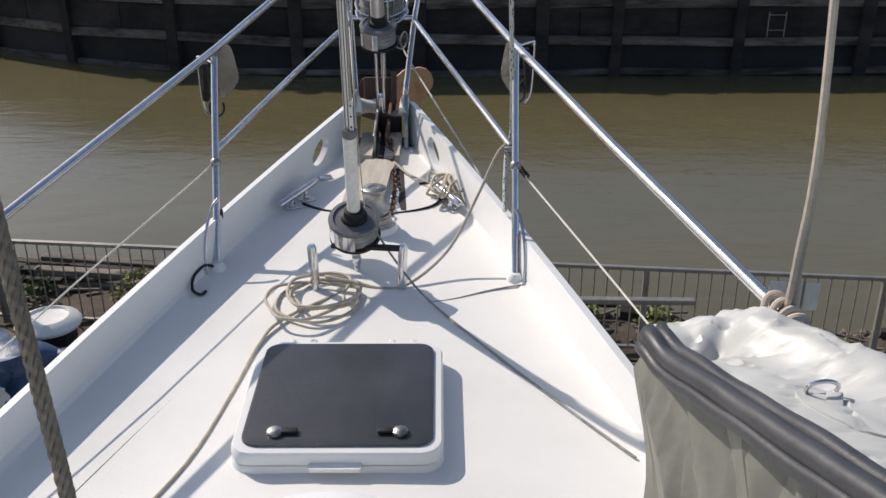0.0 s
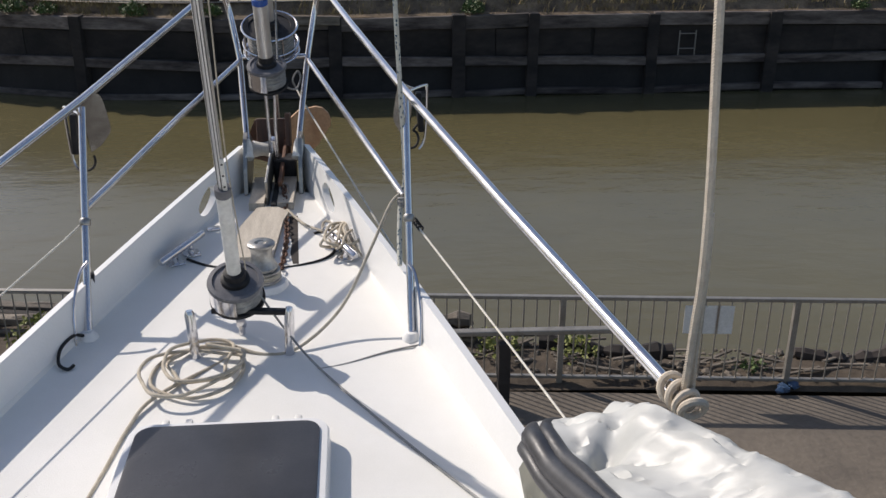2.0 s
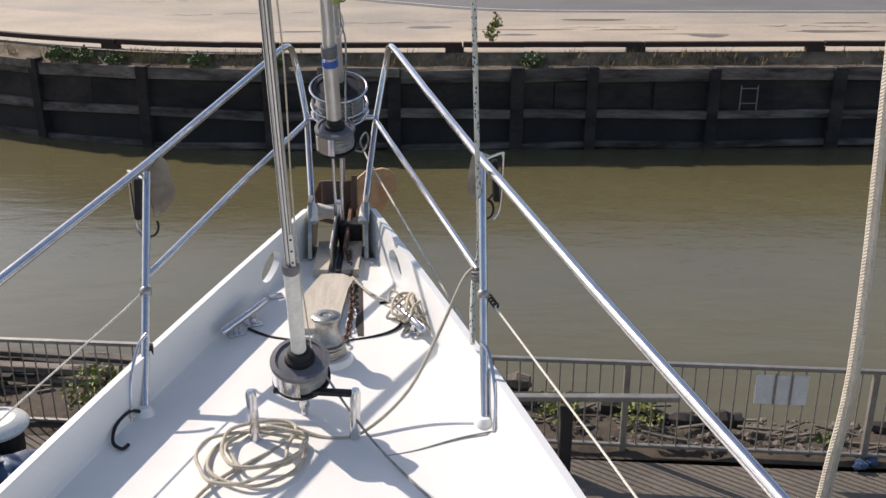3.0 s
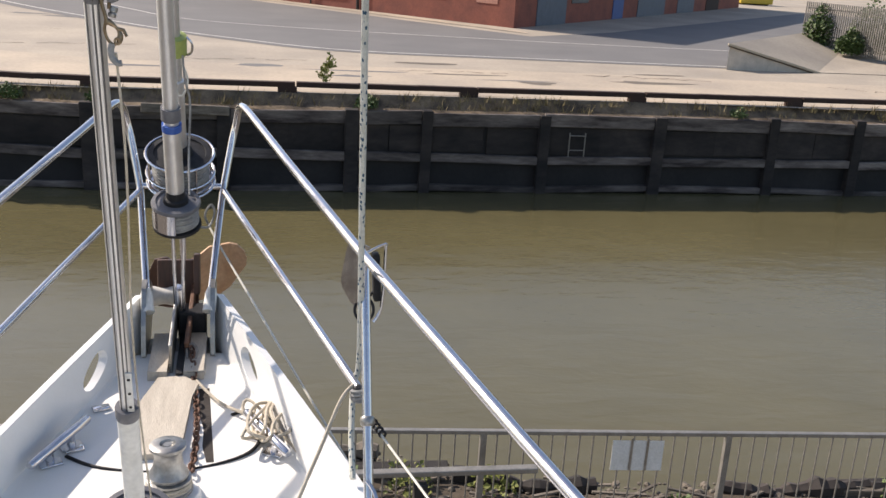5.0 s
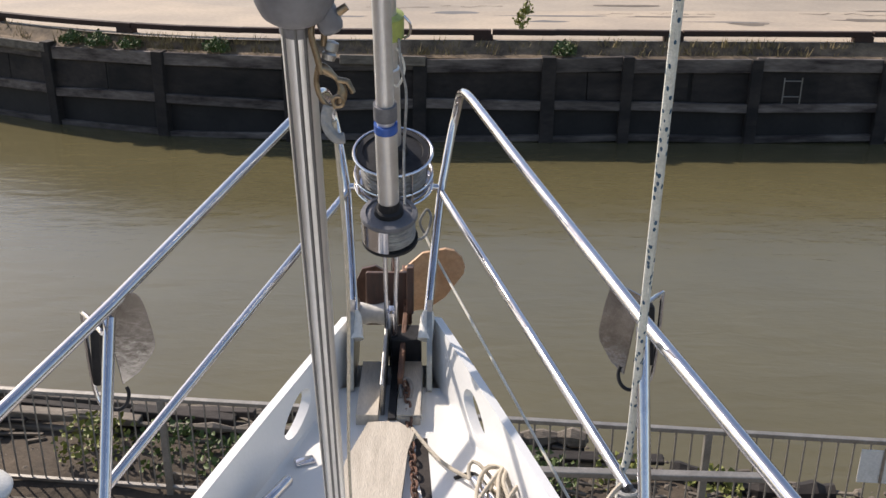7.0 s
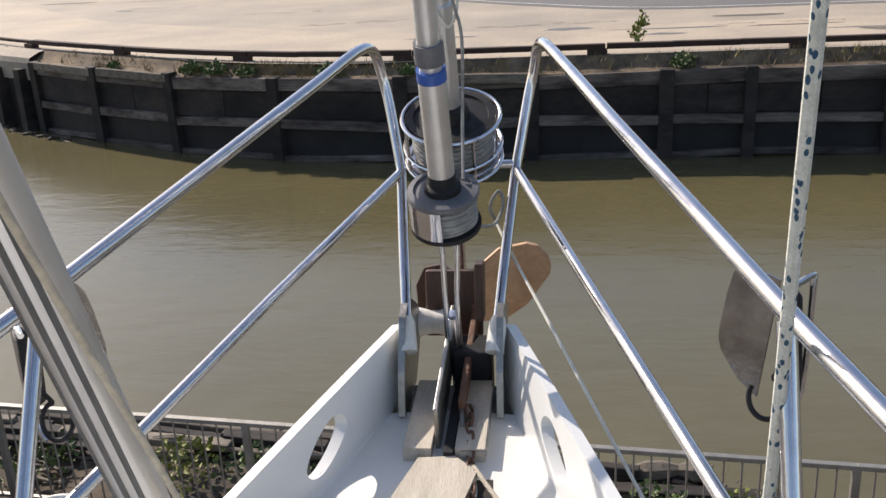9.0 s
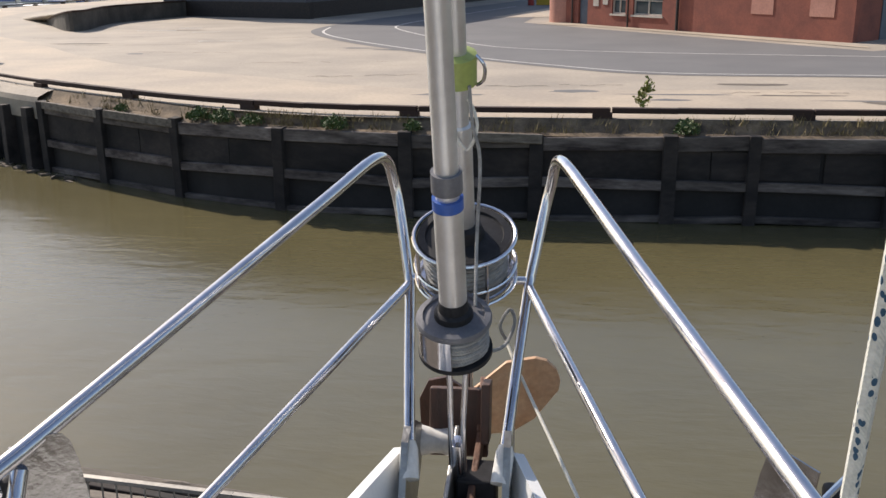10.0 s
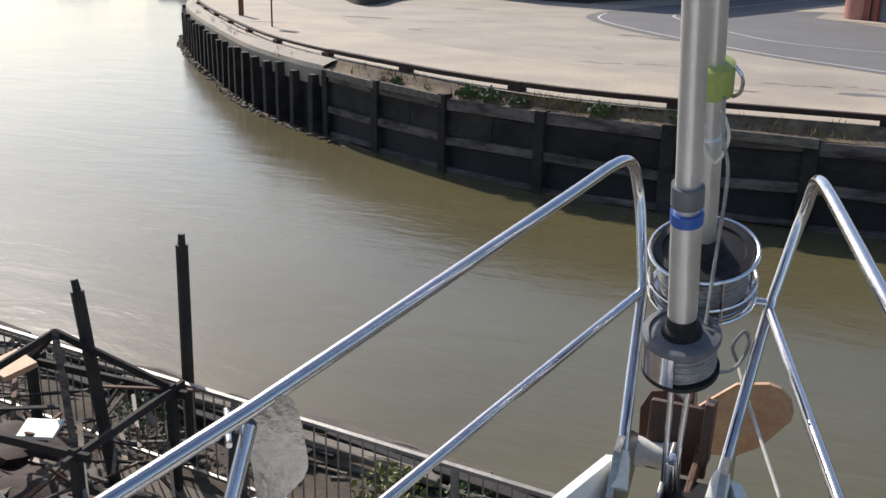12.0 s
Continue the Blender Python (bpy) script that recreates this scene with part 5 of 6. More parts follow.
for side in (1,):
    pr = [(0.0, 5.30, 3.44), (0.10, 5.32, 3.525), (0.19, 5.33, 3.54), (0.225, 5.335, 3.53), (0.255, 5.34, 3.50), (0.268, 5.345, 3.46), (0.264, 5.355, 3.425), (0.19, 5.38, 3.31), (0.12, 5.40, 3.25), (0.0, 5.40, 3.23)]
    a = [bm.verts.new((CX + side * p[0], p[1], p[2])) for p in pr]
    b = [bm.verts.new((CX + side * p[0], p[1] + 0.014, p[2] + 0.002)) for p in pr]
    bm.faces.new(a)
    bm.faces.new(b)
    for k in range(10):
        bm.faces.new((a[k], a[(k + 1) % 10], b[(k + 1) % 10], b[k]))
bmesh.ops.recalc_face_normals(bm, faces=bm.faces)
part("fluke", bm, TAN, an, "tan rust-stained fluke", smooth=False)
# port fluke: same anchor, its shade put into a darker colour
bm = B()
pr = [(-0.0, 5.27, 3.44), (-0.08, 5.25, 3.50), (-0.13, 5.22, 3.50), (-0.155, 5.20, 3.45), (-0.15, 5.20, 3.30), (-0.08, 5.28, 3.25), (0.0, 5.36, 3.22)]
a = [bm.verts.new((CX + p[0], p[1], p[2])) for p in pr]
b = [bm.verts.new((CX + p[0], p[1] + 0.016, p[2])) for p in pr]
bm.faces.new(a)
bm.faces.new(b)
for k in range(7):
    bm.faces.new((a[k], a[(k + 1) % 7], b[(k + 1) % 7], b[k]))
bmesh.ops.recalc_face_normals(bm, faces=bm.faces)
part("fluke", bm, DKWOOD_SHADE, an, "fluke coloured dark red-brown for its shade", smooth=False)
bm = B()
beam(bm, (CX + 0.035, 4.62, 3.335), (CX + 0.045, 5.02, 3.42), 0.018, 0.05, 0.004)
beam(bm, (CX + 0.045, 5.02, 3.42), (CX + 0.03, 5.34, 3.44), 0.022, 0.06, 0.004)
part("shank", bm, RUST, an, "rusty shank", smooth=False)
# wide dark block carries on the painted shade beside the port fluke
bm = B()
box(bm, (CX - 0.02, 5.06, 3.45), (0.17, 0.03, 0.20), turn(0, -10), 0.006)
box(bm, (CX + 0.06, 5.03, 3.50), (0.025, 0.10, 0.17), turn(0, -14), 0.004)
part("stock_block", bm, DKWOOD_SHADE, an, "dark red-brown block", smooth=False)

# chain and its mat
bm = B()
box(bm, (CX + 0.118, 4.15, dz(4.15) + 0.005), (0.05, 0.5, 0.007), turn(3.5, 2.86), 0.002)
solid("chain_mat", bm, OLDWOOD, "worn dark rubber mat under the anchor chain", "mat", smooth=False)
ch = thing("anchor_chain", (CX + 0.12, 4.2, 3.26), "rusty anchor chain lying along the foredeck", "chain")
p0, p1 = Vector((CX + 0.055, 4.62, dz(4.6) + 0.06)), Vector((CX + 0.085, 3.83, dz(3.83) + 0.022))
pm = Vector((CX + 0.075, 4.40, dz(4.40) + 0.02))
path = smooth_line([p0, pm, Vector((CX + 0.095, 4.1, dz(4.1) + 0.02)), p1, Vector((CX + 0.03, 3.70, dz(3.7) + 0.06))], 10)
link = mesh_of("link", tube(B(), [(0.0118 * math.cos(a) , 0.022 * math.sin(a), 0) for a in [2 * math.pi * k / 10 for k in range(10)]], 0.0042, 6, closed=True), RUST)
dist, last, k = 0.0, path[0], 0
for p in path[1:]:
    seg = (p - last).length
    while dist <= seg:
        ob = new("link", link)
        d = (p - last).normalized()
        c = last + d * dist
        rot = d.to_track_quat("Y", "Z").to_matrix().to_4x4() @ Matrix.Rotation(radians(45 if k % 2 else -45), 4, "Y")
        ob.parent = ch
        ob.matrix_local = Matrix.Translation(c - ORG[ch.name]) @ rot
        dist += 0.032
        k += 1
    dist -= seg
    last = p
sw = thing("chain_swivel", tuple(p0), "galvanised shackle joining chain and anchor", "shackle")
part("bow", tube(B(), smooth_line([p0 + Vector((0.014, -0.05, -0.02)), p0 + Vector((0.018, 0.0, 0)), p0 + Vector((0, 0.03, 0.01)), p0 + Vector((-0.018, 0, 0)), p0 + Vector((-0.014, -0.05, -0.02))], 4), 0.007, 8), GALV, sw)

# windlass
wl = thing("windlass", (CX + 0.02, 3.70, 3.205), "small chrome anchor windlass with a rope drum", "windlass")
part("base", lathe(B(), ((0.098, 0), (0.096, 0.04), (0.088, 0.052), (0.05, 0.056)), (CX + 0.03, 3.72, 3.205), seg=32), GEL, wl, "white base")
part("gypsy", lathe(B(), ((0.05, 0.054), (0.072, 0.060), (0.072, 0.068), (0.055, 0.080), (0.068, 0.094), (0.068, 0.101), (0.045, 0.106)), (CX + 0.03, 3.72, 3.205), seg=28), DULL, wl, "dark worn chain gypsy")
for h, r_ in ((0.076, 0.064), (0.086, 0.063)):
    part("rope_turn", tube(B(), [(CX + 0.03 + r_ * math.cos(a), 3.72 + r_ * math.sin(a), 3.205 + h + 0.004 * math.sin(a)) for a in [2 * math.pi * k / 24 for k in range(24)]], 0.006, 8, closed=True), ROPE, wl, "turn of old rope")
part("drum", lathe(B(), ((0.058, 0.104), (0.060, 0.116), (0.046, 0.14), (0.041, 0.17), (0.043, 0.19), (0.054, 0.203), (0.054, 0.212), (0.046, 0.217), (0.024, 0.217), (0.020, 0.208), (0.016, 0.208), (0.013, 0.214)), (CX + 0.03, 3.72, 3.205), seg=28), DULL, wl, "dull grey drum")

# deck cleat on the port side, and its twin
def cleat(side, y0):
    c = thing("mooring_cleat", mirror((0.0, y0, 3.22), side), "polished steel mooring cleat on two feet", "cleat", "mooring cleats")
    a, b = Vector((0.085, y0 - 0.14, 3.285)), Vector((-0.05, y0 + 0.13, 3.305))
    part("horn", tube(B(), [mirror(a.lerp(b, q), side) for q in (0, 0.03, 0.3, 0.5, 0.7, 0.97, 1)], [0.011, 0.016, 0.017, 0.0175, 0.017, 0.016, 0.011], 14), STEEL, c)
    for f in (0.32, 0.68):
        p = a.lerp(b, f)
        part("foot", tube(B(), [mirror(p, side), mirror((p.x, p.y, dz(p.y) + 0.004), side)], [0.011, 0.014], 10), STEEL, c)
        part("pad", box(B(), mirror((p.x, p.y, dz(p.y) + 0.006), side), (0.07, 0.05, 0.008), turn(-side * 26), 0.002), STEEL, c, smooth=False)


cleat(-1, 4.0)
cleat(1, 4.0)
# small deck plates
for x, y in ((-0.55, 4.28), (-0.60, 4.02)):
    bm = box(B(), (x, y, dz(y) + 0.008), (0.06, 0.04, 0.012), turn(20), 0.004)
    solid("deck_plate", bm, STEEL, "small steel plate screwed to the deck", "plate", group="deck plates")

# two-legged frame carrying the inner furler
bm = B()
uf = thing("furler_frame", (CX, 3.2, 3.2), "polished steel stub posts flanking the inner furler", "frame")
for side in (-1, 1):
    part("stub_post", tube(B(), [mirror((-0.15, 3.20, dz(3.2)), side), mirror((-0.142, 3.205, 3.375), side), mirror((-0.141, 3.206, 3.388), side)], [0.0175, 0.0175, 0.012], 16), STEEL, uf)
    part("pad", lathe(B(), ((0.034, 0), (0.033, 0.006), (0.022, 0.01)), mirror((-0.15, 3.2, dz(3.2)), side), seg=20), GEL, uf)
part("arm", beam(B(), (CX - 0.10, 3.25, 3.365), (CX + 0.155, 3.205, 3.372), 0.03, 0.018, 0.005), BLACK, uf, "black cross arm")


def furler(name, foot, axis, r, height, foil_r, top, label, dark_top, guard):
    """A headsail furler: toggle, line drum, foil up the stay. foot: the drum's bottom."""
    ax = Vector(axis).normalized()
    foot = Vector(foot)
    f = thing(name, tuple(foot), label, "furler", "headsail furlers")
    at = lambda h: foot + ax * h
    part("lower_plate", lathe(B(), ((0.02, 0), (r, 0.0), (r, 0.012), (0.03, 0.016)), foot, ax, 36), BLACK if not guard else STEEL, f, "lower drum plate")
    part("spool", lathe(B(), ((r * 0.5, 0.012), (r * 0.5, height)), foot, ax, 24), GREYPL, f)
    bm = B()
    turns, seg = (6, 26)
    pts = []
    q = ax.to_track_quat("Z", "Y").to_matrix()
    rn = random.Random(len(name))
    for lay in range(2):
        for k in range(turns * seg + 1):
            a = 2 * math.pi * k / seg
            h = 0.02 + (height - 0.03) * (k / (turns * seg) if lay == 0 else 1 - k / (turns * seg))
            rr2 = r * (0.72 + 0.13 * lay) + 0.004 * noise.noise((a, h * 60, lay))
            pts.append(at(0) + q @ Vector((rr2 * math.cos(a), rr2 * math.sin(a), h + 0.004 * noise.noise((a * 1.7, lay, h * 30)))))
    tube(bm, pts, 0.0062, 6)
    part("furling_line", bm, ROPE_GR, f, "grey-white line wound on the drum")
    up = part("upper_plate", lathe(B(), ((0.03, height), (r, height), (r * 1.01, height + 0.006), (r * 0.97, height + 0.014), (r * 0.82, height + 0.016), (r * 0.80, height + 0.010), (r * 0.42, height + 0.014), (r * 0.36, height + 0.045), (foil_r * 1.25, height + 0.05)), foot, ax, 40), dark_top, f, "upper drum plate")
    if guard:
        for h in (-0.004, height * 0.36, height + 0.012):
            part("guard_ring", tube(B(), [at(h) + q @ Vector((r * 1.06 * math.cos(2 * math.pi * k / 36), r * 1.06 * math.sin(2 * math.pi * k / 36), 0)) for k in range(36)], 0.0055, 8, closed=True), STEEL, f, "bright guard ring")
        for k in range(4):
            a = 0.5 + k * math.pi / 2
            v = q @ Vector((r * 1.06 * math.cos(a), r * 1.06 * math.sin(a), 0))
            part("guard_bar", tube(B(), [at(-0.004) + v, at(height + 0.012) + v], 0.005, 6), STEEL, f)
    else:
        bm = B()
        n = 18
        for k in range(n):
            a0, a1 = radians(150 + 120 * k / n), radians(150 + 120 * (k + 1) / n)
            vs = [bm.verts.new(at(h) + q @ Vector((rr2 * math.cos(a), rr2 * math.sin(a), 0))) for rr2 in (r * 0.99, r * 0.96) for a, h in ((a0, 0.0), (a1, 0.0), (a1, height + 0.01), (a0, height + 0.01))]
            bm.faces.new(vs[:4])
            bm.faces.new(vs[:3:-1])
        bmesh.ops.remove_doubles(bm, verts=bm.verts, dist=1e-5)
        part("drum_guard", bm, STEEL, f, "curved polished line guard")
    if not guard:
        part("boot", lathe(B(), ((r * 0.52, height + 0.013), (r * 0.50, height + 0.028), (r * 0.40, height + 0.034), (r * 0.38, height + 0.056), (foil_r * 1.3, height + 0.062)), foot, ax, 24), BLACK, f, "black hub boot")
    # foil: sleeve, then extrusion with grooves
    s_h = height + 0.045
    wide, long = (1.6, 0.365) if name == "inner_furler" else (1.25, 0.30)
    part("sleeve", lathe(B(), ((foil_r * wide, s_h), (foil_r * wide, s_h + long), (foil_r * 1.05, s_h + long + 0.005)), foot, ax, 24), WHITEPL if name == "inner_furler" else ALU, f, "smooth lower sleeve")
    part("foil", lathe(B(), ((foil_r, s_h + 0.29), (foil_r, top)), foot, ax, 24), ALU, f, "aluminium foil section")
    x = q @ Vector((1, 0, 0))
    yv = q @ Vector((0, 1, 0))
    for a in (222, 268, 300) if name == "inner_furler" else ():
        v = (x * math.cos(radians(a)) + yv * math.sin(radians(a))) * foil_r * 0.985
        part("groove", tube(B(), [at(s_h + 0.34) + v, at(top - 0.02) + v], 0.0019, 6), ALU_DARK, f, "dark sail groove")
    return f, at, q


AX = Vector((0.0294, -0.4286, 1))
inner, at1, q1 = furler("inner_furler", (-0.324, 3.292, 3.385), AX, 0.096, 0.085, 0.0150, 5.0, "inner staysail furler with bare grey foil", GREYPL, False)
part("toggle", box(B(), at1(-0.045), (0.022, 0.03, 0.09), turn(0, 20), 0.004), STEEL, inner, "steel toggle")
part("toggle", box(B(), at1(-0.11), (0.034, 0.02, 0.075), turn(0, 20), 0.004), STEEL, inner, "steel toggle")
part("toggle", tube(B(), [at1(-0.14), Vector((-0.327, 3.345, dz(3.345)))], 0.012, 10), STEEL, inner)
# clear tape and screws on the sleeve
part("band", lathe(B(), ((0.0262, 0), (0.0268, 0.004), (0.0268, 0.030), (0.0255, 0.034)), at1(0.495), AX, 20), GREYPL, inner, "dark tape band")
part("screw_plate", box(B(), at1(0.588) + Vector((0.010, -0.0138, -0.004)), (0.014, 0.006, 0.13), turn(0, 23.2, 1.5), 0.002), WHITEPL, inner, "white joint cover")
for h in (0.543, 0.588, 0.633):
    part("screw", lathe(B(), ((0.0035, 0), (0.0035, 0.002), (0.001, 0.003)), at1(h) + Vector((0.010, -0.0165, -0.005)), (0, -1, -0.4), 10), BLACK, inner)
AX = Vector((0, -0.36, 1))
mid, at2, q2 = furler("middle_furler", (-0.308, 4.764, 3.795), AX, 0.092, 0.10, 0.027, 5.2, "cutter forestay furler with a chrome line guard", GREYPL, False)
part("tape", lathe(B(), ((0.0355, 0), (0.0355, 0.028)), at2(0.425), AX, 20), BLUE_T, mid, "blue tape band")
part("tape", lathe(B(), ((0.0355, 0), (0.0352, 0.05)), at2(0.47), AX, 20), GREYPL, mid, "grey tape band")
for sx in (-0.02, 0.02):
    part("toggle", tube(B(), smooth_line([at2(-0.005) + Vector((sx, 0, 0)), at2(-0.10) + Vector((sx, 0.01, 0)), Vector((CX + sx * 0.8, 4.81, 3.56)), Vector((CX + sx * 0.8, 4.83, 3.40))], 4), 0.008, 10), STEEL, mid)
part("chainplate", box(B(), (CX, 4.84, 3.40), (0.022, 0.05, 0.24), turn(0, 12), 0.004), STEEL, mid, "steel chainplate")
AX = Vector((0.005, -0.42, 1))
outer, at3, q3 = furler("forestay_furler", (-0.304, 5.0, 3.918), AX, 0.125, 0.12, 0.023, 5.0, "forestay furler with a caged line drum", BLACK, True)
part("stay_end", tube(B(), [at3(0), Vector((CX, 5.11, 3.70)), Vector((CX, 5.12, 3.45))], 0.014, 10), STEEL, outer)
# lime collar and shackle on the outer foil
part("collar", lathe(B(), ((0.026, 0), (0.044, 0.004), (0.046, 0.075), (0.028, 0.08)), at3(0.575), AX, 24), LIME, outer, "lime green halyard collar")
part("shackle", tube(B(), smooth_line([at3(0.575) + Vector((0.045, -0.02, 0.0)), at3(0.590) + Vector((0.062, -0.03, 0.0)), at3(0.625) + Vector((0.064, -0.03, 0)), at3(0.650) + Vector((0.045, -0.02, 0.0))], 5), 0.0042, 8), STEEL, outer)
part("cord_loop", tube(B(), smooth_line([at3(0.405) + Vector(c) for c in ((0.02, -0.05, 0.0), (0.045, -0.06, 0.06), (0.02, -0.06, 0.12), (-0.015, -0.055, 0.06))], 5, True), 0.004, 6, True), CORD, outer, "thin white cord loop")
part("cord", tube(B(), smooth_line([at3(0.575) + Vector((0.03, -0.04, 0)), at3(0.475) + Vector((0.035, -0.05, 0)), at3(0.375) + Vector((0.05, -0.05, 0)), at3(0.16) + Vector((0.04, -0.08, 0)), at2(0.13) + Vector((0.05, 0.03, 0))], 5), 0.0045, 6), ROPE_GR, outer)

AX = Vector((0.0294, -0.4286, 1))
# halyard swivel riding high on the inner foil
HS = (4.787 - 3.385) * 1.0884
swv = thing("halyard_swivel", tuple(at1(HS)), "dull grey halyard swivel with snap shackle on the inner foil", "swivel")
part("body", lathe(B(), ((0.0158, -0.0144), (0.0158, -0.0130), (0.0158, 0.0000), (0.0245, 0.0014), (0.0310, 0.0072), (0.0353, 0.0187), (0.0367, 0.0360), (0.0360, 0.0936), (0.0317, 0.1152), (0.0216, 0.1260), (0.0158, 0.1296)), at1(HS), AX, 36), GREYPL, swv, "worn grey swivel body")
S0 = at1(HS)


def sh(x, y, z):
    """A place on the shackle, hung beside the foil."""
    return S0 + Vector((x, y - 0.012, z)) * 0.72


bm = B()
box(bm, sh(0.038, 0.0, 0.004), (0.022, 0.019, 0.036), turn(0, 0, -24), 0.007)
part("lug", bm, GREYPL, swv)
part("lug_pin", tube(B(), [sh(0.020, 0, 0.0), sh(0.052, 0, 0.006), sh(0.064, 0, 0.014)], [0.0043, 0.0043, 0.0036], 12), BRONZE, swv, "worn bronze pin")
part("strap", tube(B(), smooth_line([sh(*c) for c in ((0.030, -0.004, -0.068), (0.026, -0.004, -0.048), (0.020, -0.004, -0.022), (0.022, -0.002, -0.006), (0.031, 0.0, -0.004), (0.035, 0.0, -0.016), (0.034, 0.0, -0.034))], 5), 0.0030, 12), BRONZE, swv, "worn bronze strap")
part("swivel_barrel", lathe(B(), ((0.003, -0.009), (0.006, -0.008), (0.0066, -0.003), (0.005, -0.001), (0.0066, 0.001), (0.006, 0.008), (0.003, 0.009)), sh(0.042, 0.002, -0.040), (0.3, 0, 1), 18), DULL, swv, "dull swivel barrel")
line = smooth_line([sh(*c) for c in ((0.024, 0.0, -0.058), (0.036, 0.0, -0.064), (0.048, 0.0, -0.074), (0.055, 0.0, -0.088), (0.052, 0.0, -0.104), (0.046, 0.0, -0.110))], 5)
part("snap_shackle", tube(B(), line, [0.0037 + 0.0013 * math.sin(k * 0.45) for k in range(len(line))], 14), BRONZE, swv, "worn bronze snap shackle")
part("shackle_jaw", tube(B(), smooth_line([sh(*c) for c in ((0.026, 0.0, -0.060), (0.023, 0.0, -0.078), (0.027, 0.0, -0.096), (0.036, 0.0, -0.108), (0.046, 0.0, -0.110))], 5), 0.0025, 12), BRONZE, swv)
part("shackle_pin", tube(B(), [sh(0.050, 0, -0.076), sh(0.062, 0, -0.078), sh(0.069, 0, -0.092)], [0.0032, 0.0030, 0.0025], 12), BRONZE, swv)
part("shackle_eye", tube(B(), [sh(0.050 + 0.0065 * math.cos(a), -0.005, -0.102 + 0.0065 * math.sin(a)) for a in [2 * math.pi * k / 16 for k in range(16)]], 0.0019, 8, True), BRONZE, swv)
tail_top = sh(0.044, 0, -0.128)
part("splice", tube(B(), smooth_line([sh(*c) for c in ((0.038, 0.0, -0.108), (0.034, 0.0, -0.122), (0.036, 0.0, -0.138), (0.046, 0.0, -0.150), (0.056, 0.0, -0.150))], 5), 0.0052, 12), ROPE_GR, swv, "frayed grey rope splice")
part("tail", tube(B(), smooth_line([tail_top, tail_top + Vector((0.0, 0.075, -0.2)), at1(0.80) + Vector((0.022, 0.01, 0)), at1(0.50) + Vector((0.026, 0.0, 0)), at1(0.15) + Vector((0.04, 0.0, 0))], 6), 0.0022, 10), ROPE, swv, "thin rope tail")

# deck hatch
ht = thing("deck_hatch", (CX + 0.02, 2.44, dz(2.44)), "closed white deck hatch with smoked acrylic lid", "hatch")
HX, HY = CX + 0.015, 2.445
tilt = turn(0, 2.86).to_4x4()


def hm(z):
    return Matrix.Translation((HX, HY, dz(HY) + z)) @ tilt


def ringwall(prof):
    """prof: (width, depth, corner radius, height) rows, lofted."""
    bm = B()
    loops = [[bm.verts.new(hm(z) @ Vector((x, y, 0))) for x, y in rounded(w, d, r, 6)] for w, d, r, z in prof]
    n = len(loops[0])
    for a, b in zip(loops, loops[1:]):
        for k in range(n):
            bm.faces.new((a[k], a[(k + 1) % n], b[(k + 1) % n], b[k]))
    bm.faces.new(loops[-1])
    bmesh.ops.recalc_face_normals(bm, faces=bm.faces)
    return bm


part("coaming", ringwall(((0.602, 0.582, 0.062, -0.004), (0.600, 0.580, 0.062, 0.018), (0.590, 0.570, 0.06, 0.03))), GEL, ht, "white coaming")
lid = part("lid_frame", ringwall(((0.595, 0.575, 0.06, 0.034), (0.595, 0.575, 0.06, 0.062), (0.585, 0.565, 0.058, 0.072), (0.55, 0.53, 0.05, 0.074))), GEL, ht, "white lid frame")
part("pane", ringwall(((0.54, 0.52, 0.046, 0.076), (0.538, 0.518, 0.046, 0.081), (0.525, 0.505, 0.042, 0.082))), SMOKE, ht, "smoked acrylic pane with scratches")
part("pull", plate(B(), rounded(0.15, 0.03, 0.012), 0.012, hm(0.030) @ Matrix.Translation((0, -0.298, 0))), GEL, ht, "white finger pull")
for sx in (-0.17, 0.17):
    part("dog", lathe(B(), ((0.023, 0), (0.023, 0.008), (0.016, 0.014), (0.006, 0.016)), hm(0.083) @ Vector((sx * 1.04, -0.208, 0)), seg=20), DULL, ht, "dull grey latch knob")
    part("dog_lever", box(B(), hm(0.089) @ Vector((sx * 0.81, -0.206, 0)), (0.05, 0.022, 0.01), None, 0.003), BLACK, ht, "black latch lever")
for sx in (-0.2, -0.13, 0.13, 0.2):
    part("hinge", box(B(), hm(0.03) @ Vector((sx, 0.318, 0)), (0.022, 0.03, 0.05), None, 0.005), WHITEPL, ht, "white hinge knuckle")

# ---- ropes and wires ----
def rope(name, pts, r, m, label, steps=8, seg=8, cat="rope", group=""):
    line = smooth_line(pts, steps)
    ob = solid(name, tube(B(), line, r, seg), m, label, cat, group=group, at=tuple(Vector(pts[0])))
    return ob


D = lambda x, y, up=0.008: (x, y, dz(y) + up)
rc = random.Random(12)
coil = []
for k in range(46):
    a = 2 * math.pi * k / 11.0 + 0.8
    lp = k // 11
    rad = 0.135 + (0.03, -0.005, 0.02, 0.01, 0.0)[lp] + rc.uniform(-0.012, 0.012)
    coil.append((CX - 0.145 + rad * 0.95 * math.cos(a) + (0.0, 0.03, -0.035, 0.02, 0)[lp], 3.09 + rad * math.sin(a) + (0.01, 0.045, -0.02, 0.03, 0)[lp], dz(3.1) + 0.010 + 0.0011 * k))
start = [D(-0.99, 1.55), D(-0.86, 1.85), D(-0.72, 2.2), D(-0.655, 2.55), D(-0.62, 2.80, 0.012), D(-0.56, 2.96, 0.02)]
end = [D(-0.36, 3.24, 0.03), D(-0.24, 3.20, 0.012), D(-0.12, 3.22, 0.02), (0.03, 3.36, 3.30), (0.14, 3.50, 3.46), (0.22, 3.60, 3.60), (0.262, 3.635, 3.635)]
